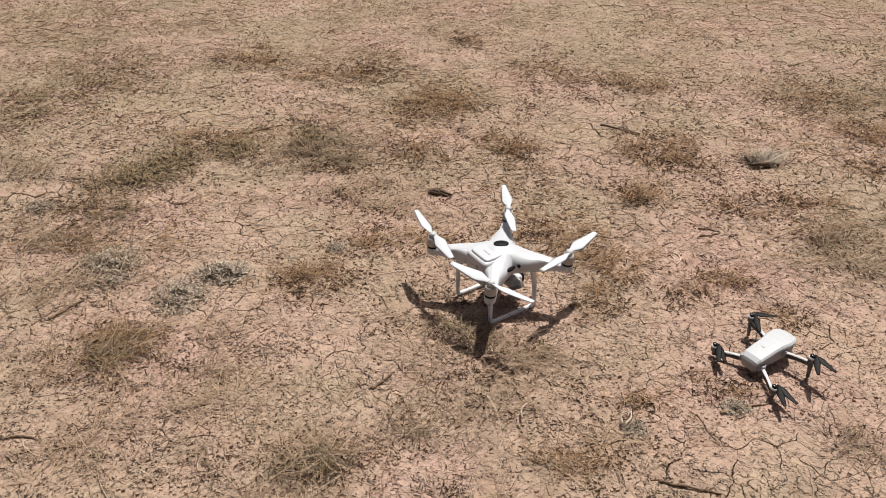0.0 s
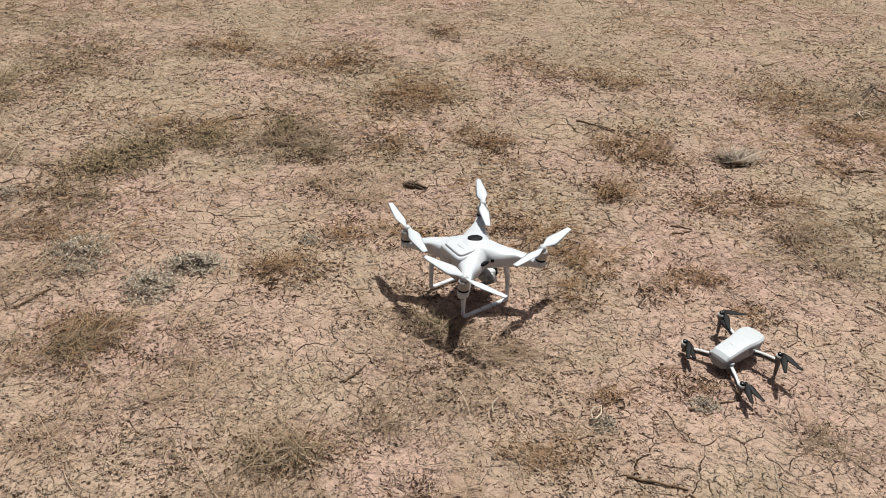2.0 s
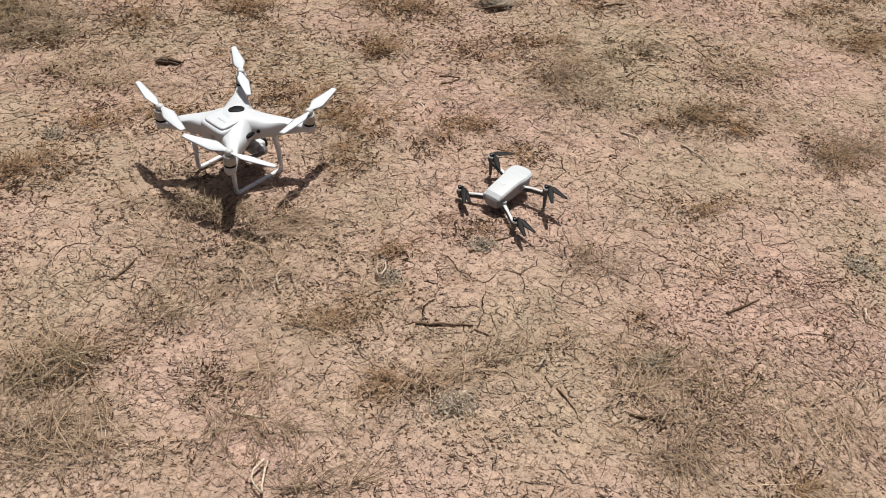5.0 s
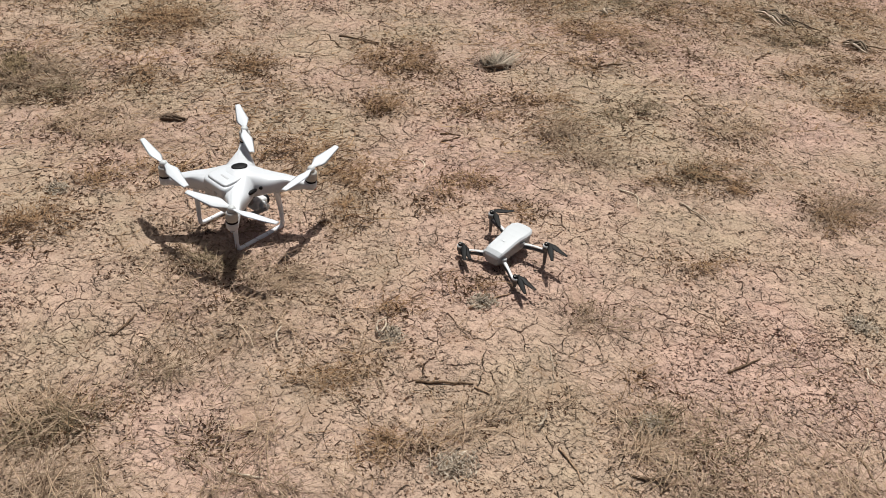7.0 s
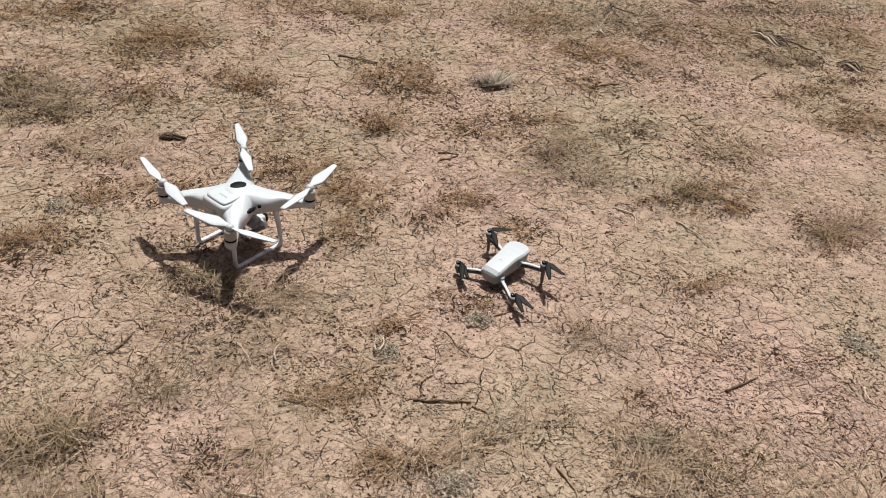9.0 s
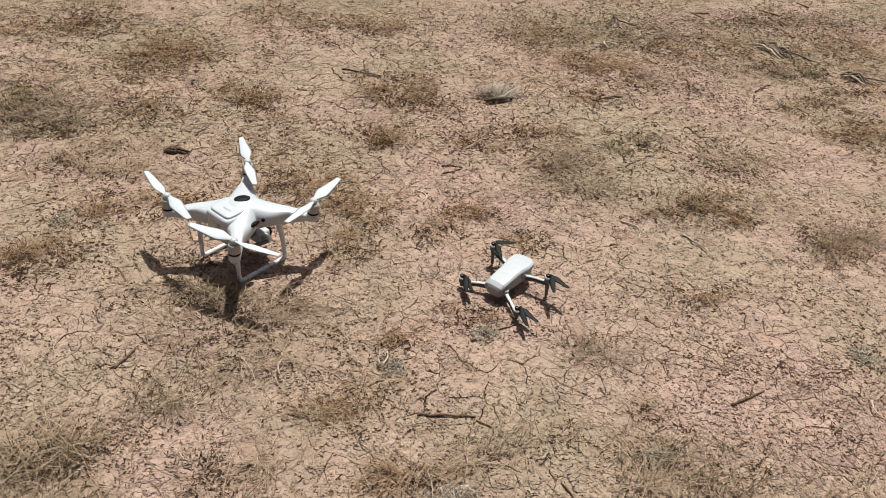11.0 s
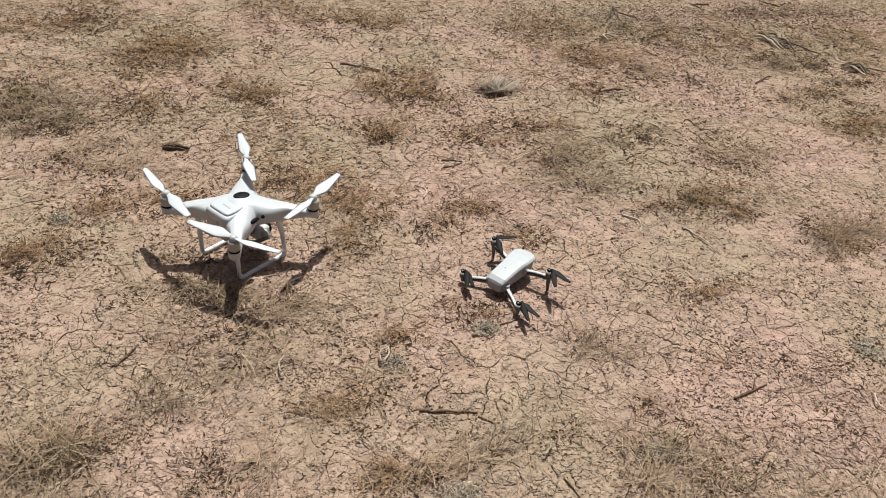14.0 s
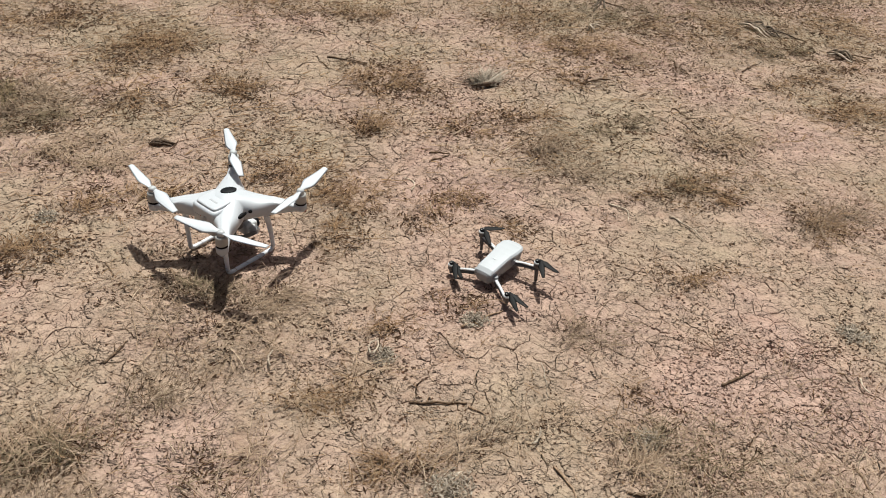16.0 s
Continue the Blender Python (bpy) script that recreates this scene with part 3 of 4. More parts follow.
DARK = [
    (0.49, 1.89, 0.09, 0.12), (1.50, 1.70, 0.14, 0.10), (1.63, 1.62, 0.05, 0.05), (1.51, 2.12, 0.11, 0.08), (2.46, 2.07, 0.12, 0.11), (2.07, 3.14, 0.26, 0.28),
    (2.39, 2.96, 0.23, 0.31), (2.89, 2.84, 0.27, 0.33), (1.68, 2.81, 0.13, 0.13), (-1.94, 4.08, 0.38, 0.54), (-1.52, 3.48, 0.23, 0.28), (-1.67, 3.06, 0.16, 0.24),
    (-0.88, 2.78, 0.13, 0.10), (-0.20, 1.12, 0.06, 0.05), (0.37, 0.91, 0.08, 0.04), (0.30, 1.13, 0.08, 0.05), (3.00, 3.21, 0.39, 0.19), (2.58, 2.64, 0.13, 0.10), (-1.05, 1.96, 0.10, 0.08), (-0.78, 1.52, 0.12, 0.07), (-1.08, 2.18, 0.12, 0.08), (-0.33, 2.58, 0.09, 0.09),
]
WEED = [
    (-1.07, 2.40, 0.15, 0.10), (-0.95, 2.55, 0.11, 0.13), (-1.01, 2.48, 0.14, 0.17), (-0.75, 2.67, 0.07, 0.12), (-0.50, 2.79, 0.05, 0.11),
]
GREY = [
    (-0.60, 1.81, 0.09, 0.06), (-0.69, 1.69, 0.08, 0.09), (-0.93, 1.86, 0.11, 0.10), (-0.90, 1.77, 0.07, 0.06), (-1.28, 2.20, 0.05, 0.06), (0.47, 0.84, 0.05, 0.04), (0.44, 1.22, 0.03, 0.03),
    (0.68, 1.28, 0.04, 0.03), (0.90, 0.84, 0.04, 0.03), (1.56, 1.01, 0.04, 0.04), (-0.30, 1.95, 0.03, 0.03),
]
STICKS_BARK = [
    (0.456, 1.066, 0.575, 1.033), (0.365, 0.924, 0.397, 0.856), (0.791, 0.734, 0.887, 0.688), (1.139, 0.936, 1.236, 0.955), (2.791, 2.578, 2.831, 2.476),
    (2.076, 3.336, 2.138, 3.222), (2.096, 3.014, 2.303, 3.169), (2.739, 2.791, 2.774, 2.720), (2.330, 2.038, 2.373, 1.991), (2.264, 2.476, 2.371, 2.520),
    (0.717, 2.841, 0.777, 2.789), (0.803, 2.035, 0.868, 2.051), (1.543, 2.492, 1.672, 2.497), (2.818, 2.538, 2.927, 2.482), (-0.799, 2.804, -0.620, 2.912),
    (-1.000, 1.595, -0.942, 1.681), (-0.931, 1.173, -0.841, 1.167), (0.639, 2.874, 0.779, 2.798), (1.131, 2.550, 1.219, 2.522), (-0.146, 1.699, -0.127, 1.633),
    (-0.145, 1.329, -0.097, 1.394), (0.811, 2.082, 0.874, 2.058), (0.064, 0.916, 0.111, 0.878),
]
STICKS_TAN = [
    (0.682, 0.829, 0.693, 0.736), (0.827, 0.683, 0.884, 0.710), (1.275, 0.664, 1.257, 0.589), 
    (1.796, 2.223, 1.807, 2.103), (2.543, 3.235, 2.687, 3.338), (1.654, 3.613, 1.802, 3.697), (2.039, 3.618, 2.136, 3.652), (0.641, 1.265, 0.759, 1.293),
    (0.575, 1.025, 0.604, 0.997), (0.006, 1.632, 0.020, 1.536), (0.241, 1.479, 0.238, 1.393),
]
STICKS_PALE = [
    (1.390, 1.578, 1.420, 1.451), (0.412, 1.222, 0.441, 1.263), (0.105, 0.795, 0.092, 0.733), (0.661, 0.884, 0.693, 0.920), (0.093, 0.731, 0.111, 0.791), (0.192, 1.234, 0.206, 1.279), (1.245, 1.678, 1.258, 1.585),
    (0.694, 1.955, 0.692, 1.880), (1.454, 0.865, 1.442, 0.824), (0.417, 1.223, 0.437, 1.258),
]
STICKS_STRAW = [
    (0.778, 1.105, 0.738, 0.984), (1.684, 1.724, 1.718, 1.667), (0.735, 1.823, 0.724, 1.676), (1.041, 2.049, 1.184, 2.105), (1.088, 0.736, 1.087, 0.656),
]


def stick(ax, ay, bx, by, r, mat, rng, label, forks=0, bend=0.05, lift=0.0):
    """A fallen twig from a to b: bent, knotty, tapered, with broken ends and perhaps a fork."""
    a, b = Vector((ax, ay, 0)), Vector((bx, by, 0))
    length = (b - a).length
    side = Vector((-(b - a).y, (b - a).x, 0)).normalized()
    pts, radii, off = [], [], 0.0
    n = 9
    swing = rng.normal(0, bend)
    r = min(r, 0.045 * length + 0.0008)
    for i in range(n + 1):
        t = i / n
        p = a.lerp(b, t) + side * length * (swing * math.sin(math.pi * t) + rng.normal(0, 0.013))
        rr = r * (1.0 - 0.45 * t) * (1 + rng.normal(0, 0.17))
        z = float(ground_z(p.x, p.y)) + lift + rr * 0.75 + (0.0012 * math.sin(math.pi * t) if length > 0.08 else 0)
        pts.append(Vector((p.x, p.y, z)))
        radii.append(rr)
    root = pts[0].copy()
    bm = tube([p - root for p in pts], radii, 7)
    for f in range(forks):
        i = int(n * (0.35 + 0.3 * rng.random())) + f
        d = (pts[i + 1] - pts[i]).normalized()
        turn = Matrix.Rotation((0.6 + 0.3 * rng.random()) * (1 if (f + int(ax * 100)) % 2 else -1), 3, "Z")
        q = [pts[i] - root + (turn @ d) * length * 0.3 * s + Vector((0, 0, 0.006 * s)) for s in (0, 0.35, 0.7, 1)]
        side_bm = tube(q, [radii[i] * k for k in (0.7, 0.6, 0.5, 0.3)], 6)
        me = bpy.data.meshes.new("fork")
        side_bm.to_mesh(me)
        bm.from_mesh(me)
        side_bm.free()
        bpy.data.meshes.remove(me)
    ob = part("stick", bm, mat, None, label)
    ob.location = root
    return tagged(ob, category="stick", group="fallen twigs")


twig_rng = np.random.default_rng(21)
for i, s in enumerate(STICKS_BARK):
    long = math.hypot(s[2] - s[0], s[3] - s[1])
    stick(*s, 0.0035 if long > 0.09 else 0.0028, BARK, twig_rng, "dark brown dry twig with rough bark on the clay", forks=2 if i % 3 == 2 else 1 if i % 3 == 0 and i else 0)
for i, s in enumerate(STICKS_TAN):
    stick(*s, 0.0028, TAN_WOOD, twig_rng, "thin tan dry twig lying on the clay", forks=1 if i % 5 == 1 else 0)
for s in STICKS_PALE:
    stick(*s, 0.0026, PALE_WOOD, twig_rng, "short bleached pale twig without bark on the clay", bend=0.2, lift=0.012 if s[1] < 1.3 else 0.002)
stick(0.058, 0.926, 0.120, 0.893, 0.0034, PALE_WOOD, twig_rng, "short bleached pale twig without bark on the clay")
for s in STICKS_STRAW:
    stick(*s, 0.0013, PALE_WOOD, twig_rng, "single long pale grass stalk on the clay")

for k in range(34):
    x, y, a = twig_rng.uniform(1.9, 3.5), twig_rng.uniform(2.25, 4.0), twig_rng.uniform(0, 3.14)
    long = twig_rng.uniform(0.04, 0.13)
    kind, words = ((BARK, "dark dry twig among the grass litter"), (TAN_WOOD, "tan dry twig among the grass litter"))[k % 3 == 0]
    stick(x, y, x + long * math.cos(a), y + long * math.sin(a), 0.0036, kind, twig_rng, words, forks=k % 2)



def driftwood(x, y, heading, long, strands_of, rng, pale=1, spread=0.022):
    """A gnarled piece of dead wood: many thin, twisted, split limbs grown together, splayed at one end."""
    ob = tagged(new("driftwood"), "gnarled grey dead wood half sunk in litter", "wood", "pieces of dead wood")
    ob.matrix_basis = Matrix.Translation((x, y, float(ground_z(x, y)))) @ pose(0, 0, 0, 0, 0, heading)
    for k in range(strands_of):
        line, radii = [], []
        u0 = (k + 0.5) / strands_of - 0.5
        start, reach = rng.uniform(-0.55, -0.25) * long, rng.uniform(0.6, 1.05) * long
        bow, curl, veer = rng.normal(0.05, 0.16) * long, rng.uniform(0, 6.28), rng.normal(0, 0.22)
        for i in range(10):
            t = i / 9
            side = spread * u0 * (1.0 + 1.6 * t * t) * 2 + bow * math.sin(math.pi * t) * 0.5 + 0.006 * math.sin(curl + 9 * t) + veer * (start + reach * t)
            line.append((start + reach * t, side, 0.006 + 0.016 * math.sin(math.pi * min(1, t * 1.1)) * (1 - abs(u0)) + 0.003 * math.cos(curl + 5 * t)))
            radii.append((0.0052 if k < pale else 0.0040) * (0.35 + 0.65 * math.sin(math.pi * (0.12 + 0.8 * t))) * rng.uniform(0.75, 1.15))
        limb = tube(line, radii, 8)
        for v in limb.verts:
            v.co += Vector((0, noise.noise(Vector((v.co.x * 40, v.co.y * 260, v.co.z * 260))), noise.noise(Vector((v.co.x * 40 + 7, v.co.y * 260, v.co.z * 260))))) * 0.0030
            v.co.z = max(v.co.z, -0.002)
        part("limb", limb, PALE_WOOD if k < pale else GREY_WOOD, ob, "bleached limb" if k < pale else "")
    return ob


driftwood(2.63, 2.87, -75, 0.18, 13, twig_rng, 3, 0.026)
driftwood(2.80, 2.52, -62, 0.12, 9, twig_rng, 1, 0.022)
driftwood(2.05, 3.33, -105, 0.20, 3, twig_rng, 0, 0.012)
driftwood(1.855, 3.02, 65, 0.09, 4, twig_rng, 2, 0.012)

patch_rng = np.random.default_rng(31)
UNDER_DRONE = [(0.00, 1.57, 0.08, 0.06), (0.19, 1.46, 0.09, 0.05), (0.13, 1.69, 0.07, 0.045), (0.07, 1.50, 0.08, 0.05), (0.69, 1.37, 0.06, 0.045), (0.12, 1.50, 0.05, 0.035), (0.02, 1.70, 0.05, 0.035), (0.20, 1.47, 0.05, 0.035), (0.06, 1.55, 0.05, 0.035), (0.35, 1.66, 0.05, 0.035)]
MORE_STRAW = [
    (-1.14, 1.98, 0.17, 0.14), (-1.42, 2.48, 0.14, 0.12), (-1.09, 1.72, 0.11, 0.09), (-0.63, 1.52, 0.11, 0.07), (-0.45, 1.28, 0.11, 0.08), (0.13, 0.87, 0.07, 0.05),
    (0.82, 0.62, 0.08, 0.05), (0.07, 1.01, 0.07, 0.05), (-0.27, 0.99, 0.09, 0.06), (-0.19, 0.90, 0.09, 0.05), (0.87, 0.79, 0.07, 0.05),
]
TUFTS = [
    (0.045, 1.00, 0.045, 0.05), (-0.27, 1.10, 0.13, 0.07), (0.90, 0.845, 0.06, 0.03), (1.00, 0.75, 0.08, 0.05), (-0.28, 1.10, 0.08, 0.05), (-0.78, 1.43, 0.12, 0.05), (1.50, 1.70, 0.11, 0.07),
]
CRUMBLED = [
    (-0.20, 1.12, 0.07, 0.05), (-0.15, 1.15, 0.07, 0.05), (0.32, 1.08, 0.08, 0.06), (0.27, 1.21, 0.07, 0.05), (0.37, 0.91, 0.07, 0.04), (0.35, 1.35, 0.08, 0.05),
    (-0.45, 1.50, 0.13, 0.09), (1.20, 1.04, 0.13, 0.07), (1.42, 0.99, 0.11, 0.06), (0.52, 0.75, 0.10, 0.05), (1.02, 0.69, 0.07, 0.06), (1.82, 1.97, 0.15, 0.11),
]

for p in UNDER_DRONE:
    grass_patch(*p, patch_rng, STRAW_DARK if patch_rng.random() < 0.4 else STRAW_OLIVE, "tangled weathered straw of dead grass by the drones", 135, 0.070, 0.05)
for p in STRAW + STRAW_FAR + MORE_STRAW:
    grass_patch(*p, patch_rng, STRAW_OLIVE if patch_rng.random() < 0.5 else STRAW_PALE, "flattened pale straw of dead grass on dry clay", 125, 0.115, 0.30)
for p in TUFTS:
    grass_patch(*p, patch_rng, STRAW_DARK, "dense dark tuft of long dead grass", 210, 0.085, 0.5)
for p in BROWN + BROWN_FAR:
    grass_patch(*p, patch_rng, STRAW_BROWN, "sparse reddish brown tuft of dead grass", 170, 0.055, 0.35)
for p in DARK:
    grass_patch(*p, patch_rng, WEED_LEAF if p[0] < -1.4 else STRAW_DARK if p[1] > 2.0 and patch_rng.random() < 0.5 else STRAW_BROWN, "dark matted patch of dead grass and litter", 330 if p[1] > 2.6 else 240, 0.05, 0.2)


def dead_plant(x, y, rx, ry, rng, leaf, label, count, size, name="dead_plant"):
    """A low dried plant: wiry stems out of a crown, and crinkled leaves along them."""
    ob = tagged(new(name), label, "plant", "small dried plants")
    ob.location = (x, y, float(ground_z(x, y)))
    n = max(14, count // 14)
    h = rng.random(n) * 6.28
    reach = 0.5 + 0.5 * rng.random(n)
    sx, sy = x + rng.normal(0, 0.25, n) * rx, y + rng.normal(0, 0.25, n) * ry
    stems = strands("stalk_tangle", TAN_STEM, rng, sx, sy, h, 0.15 + 0.5 * rng.random(n), reach * 0.9 * (rx + ry) / 2, np.full(n, 0.0016), rng.normal(0, 0.15, n))
    st = link("stalk_tangle", stems, ob)
    st.matrix_parent_inverse = Matrix.Translation(ob.location).inverted()
    off = rng.normal(0, 0.5, (count, 2))
    off *= np.minimum(1, 1.15 / np.maximum(0.01, np.hypot(off[:, 0], off[:, 1])))[:, None]
    lx, ly = x + off[:, 0] * rx, y + off[:, 1] * ry
    lumps = np.clip(lattice(lx, ly, 0.02, 2), 0, 1)
    up = (0.002 + 0.022 * lumps * np.exp(-1.2 * (off ** 2).sum(1))) * min(1.4, rx / 0.05)
    leaves = strands("foliage", leaf, rng, lx, ly, rng.random(count) * 6.28, rng.normal(0.25, 0.5, count), size * (0.5 + rng.random(count)), size * (0.18 + 0.22 * rng.random(count)), rng.normal(0, 0.35, count), up)
    lv = link("foliage", leaves, ob)
    lv.matrix_parent_inverse = Matrix.Translation(ob.location).inverted()
    return ob


TAN_STEM = fibre_material("dry_stem", (0.16, 0.11, 0.07), (0.30, 0.23, 0.15))
for x, y, rx, ry in GREY:
    p = (x, y, 0.85 * rx, 0.85 * ry)
    dead_plant(*p, patch_rng, GREY_LEAF, "low grey crinkled dried plant on the clay", 1000 if p[2] > 0.065 else 340, 0.012 if p[2] > 0.065 else 0.009)
for p in WEED:
    dead_plant(*p, patch_rng, WEED_LEAF, "dull olive green creeping weed on the clay", 1000, 0.013, "creeping_weed")


def dead_tussock(x, y, rng):
    """The grey fan of a dead tussock with its dark root stock."""
    ob = tagged(new("dead_tussock"), "grey fan of a dead grass tussock with dark root", "plant")
    ob.location = (x, y, float(ground_z(x, y)))
    n = 230
    h = rng.normal(1.6, 0.75, n)
    me = strands("fan", GREY_LEAF, rng, x + rng.normal(0, 0.022, n), y + rng.normal(0, 0.012, n), h, 0.08 + 0.42 * rng.random(n), 0.05 + 0.11 * rng.random(n), np.full(n, 0.0022), rng.normal(0, 0.06, n), 0.008)
    f = link("fan", me, ob)
    f.matrix_parent_inverse = Matrix.Translation(ob.location).inverted()
    bm = tube([(-0.06, -0.004, 0.006), (-0.03, -0.012, 0.012), (0.0, -0.016, 0.014), (0.03, -0.012, 0.012), (0.05, -0.006, 0.007)], [0.003, 0.006, 0.008, 0.007, 0.003], 9)
    for v in bm.verts:
        v.co += Vector((noise.noise(v.co * 160), noise.noise(v.co * 160 + Vector((9, 0, 0))), noise.noise(v.co * 160 + Vector((0, 9, 0))))) * 0.004
    part("root_stock", bm, OLD_WOOD, ob, "dark root stock")
    return ob


dead_tussock(1.17, 2.53, patch_rng)


def wood_lump(x, y):
    """A dark, weathered lump of old wood, low and furrowed, with splintered ends."""
    rng = np.random.default_rng(8)
    bm = bmesh.new()
    for k in range(11):
        off, start, reach = rng.normal(0, 0.008), rng.uniform(-0.045, -0.015), rng.uniform(0.035, 0.075)
        line = [(start + reach * t, off + 0.004 * math.sin(5 * t + k) - 0.25 * reach * (t - 0.5), 0.005 + 0.011 * math.sin(math.pi * t) * math.exp(-(off / 0.010) ** 2)) for t in (0, 0.2, 0.45, 0.7, 0.88, 1)]
        limb = tube(line, [0.0015, 0.0038, 0.0050, 0.0046, 0.0030, 0.0008], 7)
        for v in limb.verts:
            v.co += Vector((0, noise.noise(v.co * 190), noise.noise(v.co * 190 + Vector((5, 0, 0))))) * 0.003
        me = bpy.data.meshes.new("splinter")
        limb.to_mesh(me)
        bm.from_mesh(me)
        limb.free()
        bpy.data.meshes.remove(me)
    ob = part("wood_lump", bm, OLD_WOOD, None, "dark furrowed lump of old wood in straw")
    ob.location = (x, y, float(ground_z(x, y)) - 0.001)
    return tagged(ob, category="wood")


wood_lump(0.006, 2.330)

# ---- scattered litter ----
litter_rng = np.random.default_rng(41)
x, y = field(litter_rng, 18000, patchy=0.8, layer=1)
far = np.minimum(1.3, 0.7 + 0.25 * y)
tagged(link("litter", crumbs("litter", LITTER, litter_rng, x, y, far * (0.003 + 0.011 * litter_rng.random(len(x)) ** 2.2), far * (0.0012 + 0.0018 * litter_rng.random(len(x))))),
       "dark crumbs of twigs and dead leaves strewn on clay", "litter", kind="stuff")
x, y = field(litter_rng, 30000, patchy=0.75, layer=2, power=1.5)
far = 0.7 + 0.25 * y
tagged(link("clods", clods("clods", SOIL, litter_rng, x, y, np.minimum(far, 1.3) * (0.0050 + 0.0075 * litter_rng.random(len(x)) ** 2), 0.24)),
       "small crumbled clods of dry reddish clay", "soil", kind="stuff")
x, y = field(litter_rng, 4500, patchy=0.97, layer=4, power=1.4)
far = np.minimum(1.2, 0.7 + 0.25 * y)
tagged(link("dark_crumbs", clods("dark_crumbs", CRUMB, litter_rng, x, y, far * (0.0028 + 0.0045 * litter_rng.random(len(x)) ** 2), 0.26)),
       "dark brown crumbs of organic crust on the clay", "soil", kind="stuff")
cx, cy = [], []
for px, py, rx, ry in CRUMBLED:
    k = int(min(700, 30000 * rx * ry + 150))
    cx += list(px + litter_rng.normal(0, 0.6, k) * rx)
    cy += list(py + litter_rng.normal(0, 0.6, k) * ry)
x, y = np.array(cx), np.array(cy)
tagged(link("crumbled_clay", clods("crumbled_clay", SOIL, litter_rng, x, y, 0.003 + 0.009 * litter_rng.random(len(x)) ** 2, 0.33)),
       "heaps of crumbled reddish clay lumps", "soil", kind="stuff")
clumps = STRAW + STRAW_FAR + BROWN + BROWN + BROWN_FAR + BROWN_FAR + DARK + DARK + WEED + UNDER_DRONE + TUFTS + TUFTS
cx, cy = [], []
for px, py, rx, ry in clumps:
    k = int(min(420, 9500 * rx * ry + 30))
    hearts = litter_rng.normal(0, 0.65, (9, 2))[litter_rng.integers(0, 9, k)] + litter_rng.normal(0, 0.24, (k, 2))
    cx += list(px + hearts[:, 0] * rx)
    cy += list(py + hearts[:, 1] * ry)
x, y = np.array(cx), np.array(cy)
far = np.minimum(1.35, 0.7 + 0.3 * y)
tagged(link("clump_litter", crumbs("clump_litter", LITTER, litter_rng, x, y, far * (0.005 + 0.016 * litter_rng.random(len(x)) ** 2), far * (0.0015 + 0.0022 * litter_rng.random(len(x))), 0.002)),
       "dark broken stalks caught in the dead grass", "litter", kind="stuff")
for mat, count, layer, words in ((STRAW_OLIVE, 7000, 0, "loose weathered straws strewn over the clay"), (STRAW_BROWN, 9000, 3, "loose brown straws strewn over the clay"), (STRAW_PALE, 1200, 6, "a few loose pale straws strewn over the clay"), (LITTER, 3500, 2, "short dark twigs strewn over the clay")):
    x, y = field(litter_rng, count, patchy=0.85, layer=layer)
    n = len(x)
    wide = (0.0008 + 0.0009 * litter_rng.random(n)) * (1 + 0.2 * np.maximum(0, y - 1.2))
    tagged(link("loose_straw", strands("loose_straw", mat, litter_rng, x, y, litter_rng.random(n) * 6.28, np.abs(litter_rng.normal(0, 0.12, n)), (0.012 + 0.07 * litter_rng.random(n) ** 3.0), wide * 0.8, litter_rng.normal(0, 0.18, n), 0.001)),
           words, "dry grass", kind="stuff")
# brown litter and lumps on the further ground
for mat, count, layer, words in ((STRAW_BROWN, 9000, 5, "brown broken straws on the further clay"), (LITTER, 5000, 5, "dark broken twigs on the further clay"), (STRAW_PALE, 3000, 7, "pale straws on the further clay")):
    x, y = field(litter_rng, count, near=1.9, far=5.3, power=1.0, patchy=0.85, layer=layer)
    n = len(x)
    tagged(link("far_litter", strands("far_litter", mat, litter_rng, x, y, litter_rng.normal(0.3, 0.9, n), np.abs(litter_rng.normal(0, 0.15, n)), 0.015 + 0.07 * litter_rng.random(n) ** 2.2, 0.0016 + 0.0022 * litter_rng.random(n), litter_rng.normal(0, 0.18, n), 0.002)),
           words, "dry grass", kind="stuff")
# thinner litter over the wider ground around
for mat, count, words in ((STRAW_OLIVE, 5000, "sparse straws on the wider clay ground"), (LITTER, 5000, "sparse dark twigs on the wider clay ground")):
    x, y = litter_rng.normal(0.5, 5.0, count), litter_rng.normal(1.5, 5.0, count)
    far = np.hypot(x - 0.3, y - 1.5) > 2.4
    x, y = x[far], y[far]
    n = len(x)
    tagged(link("outer_litter", strands("outer_litter", mat, litter_rng, x, y, litter_rng.random(n) * 6.28, np.abs(litter_rng.normal(0, 0.12, n)), 0.03 + 0.12 * litter_rng.random(n) ** 2, 0.002 + 0.003 * litter_rng.random(n), litter_rng.normal(0, 0.18, n), 0.002)),
           words, "litter", kind="stuff")

# ---- the large white drone ----
DRONE_AT = pose(0.161, 1.683, 0.100, 0, 0, 34.5) @ pose(0, 0, 0, 3, 0, 0) @ pose(0, 0, -0.100)      # its nose looks along its own +x
MOTOR = 0.124                                       # motors stand at +-MOTOR
ARM = MOTOR * math.sqrt(2)


def blend(a, b, t):
    t = min(1, max(0, t))
    return a + (b - a) * t * t * (3 - 2 * t)


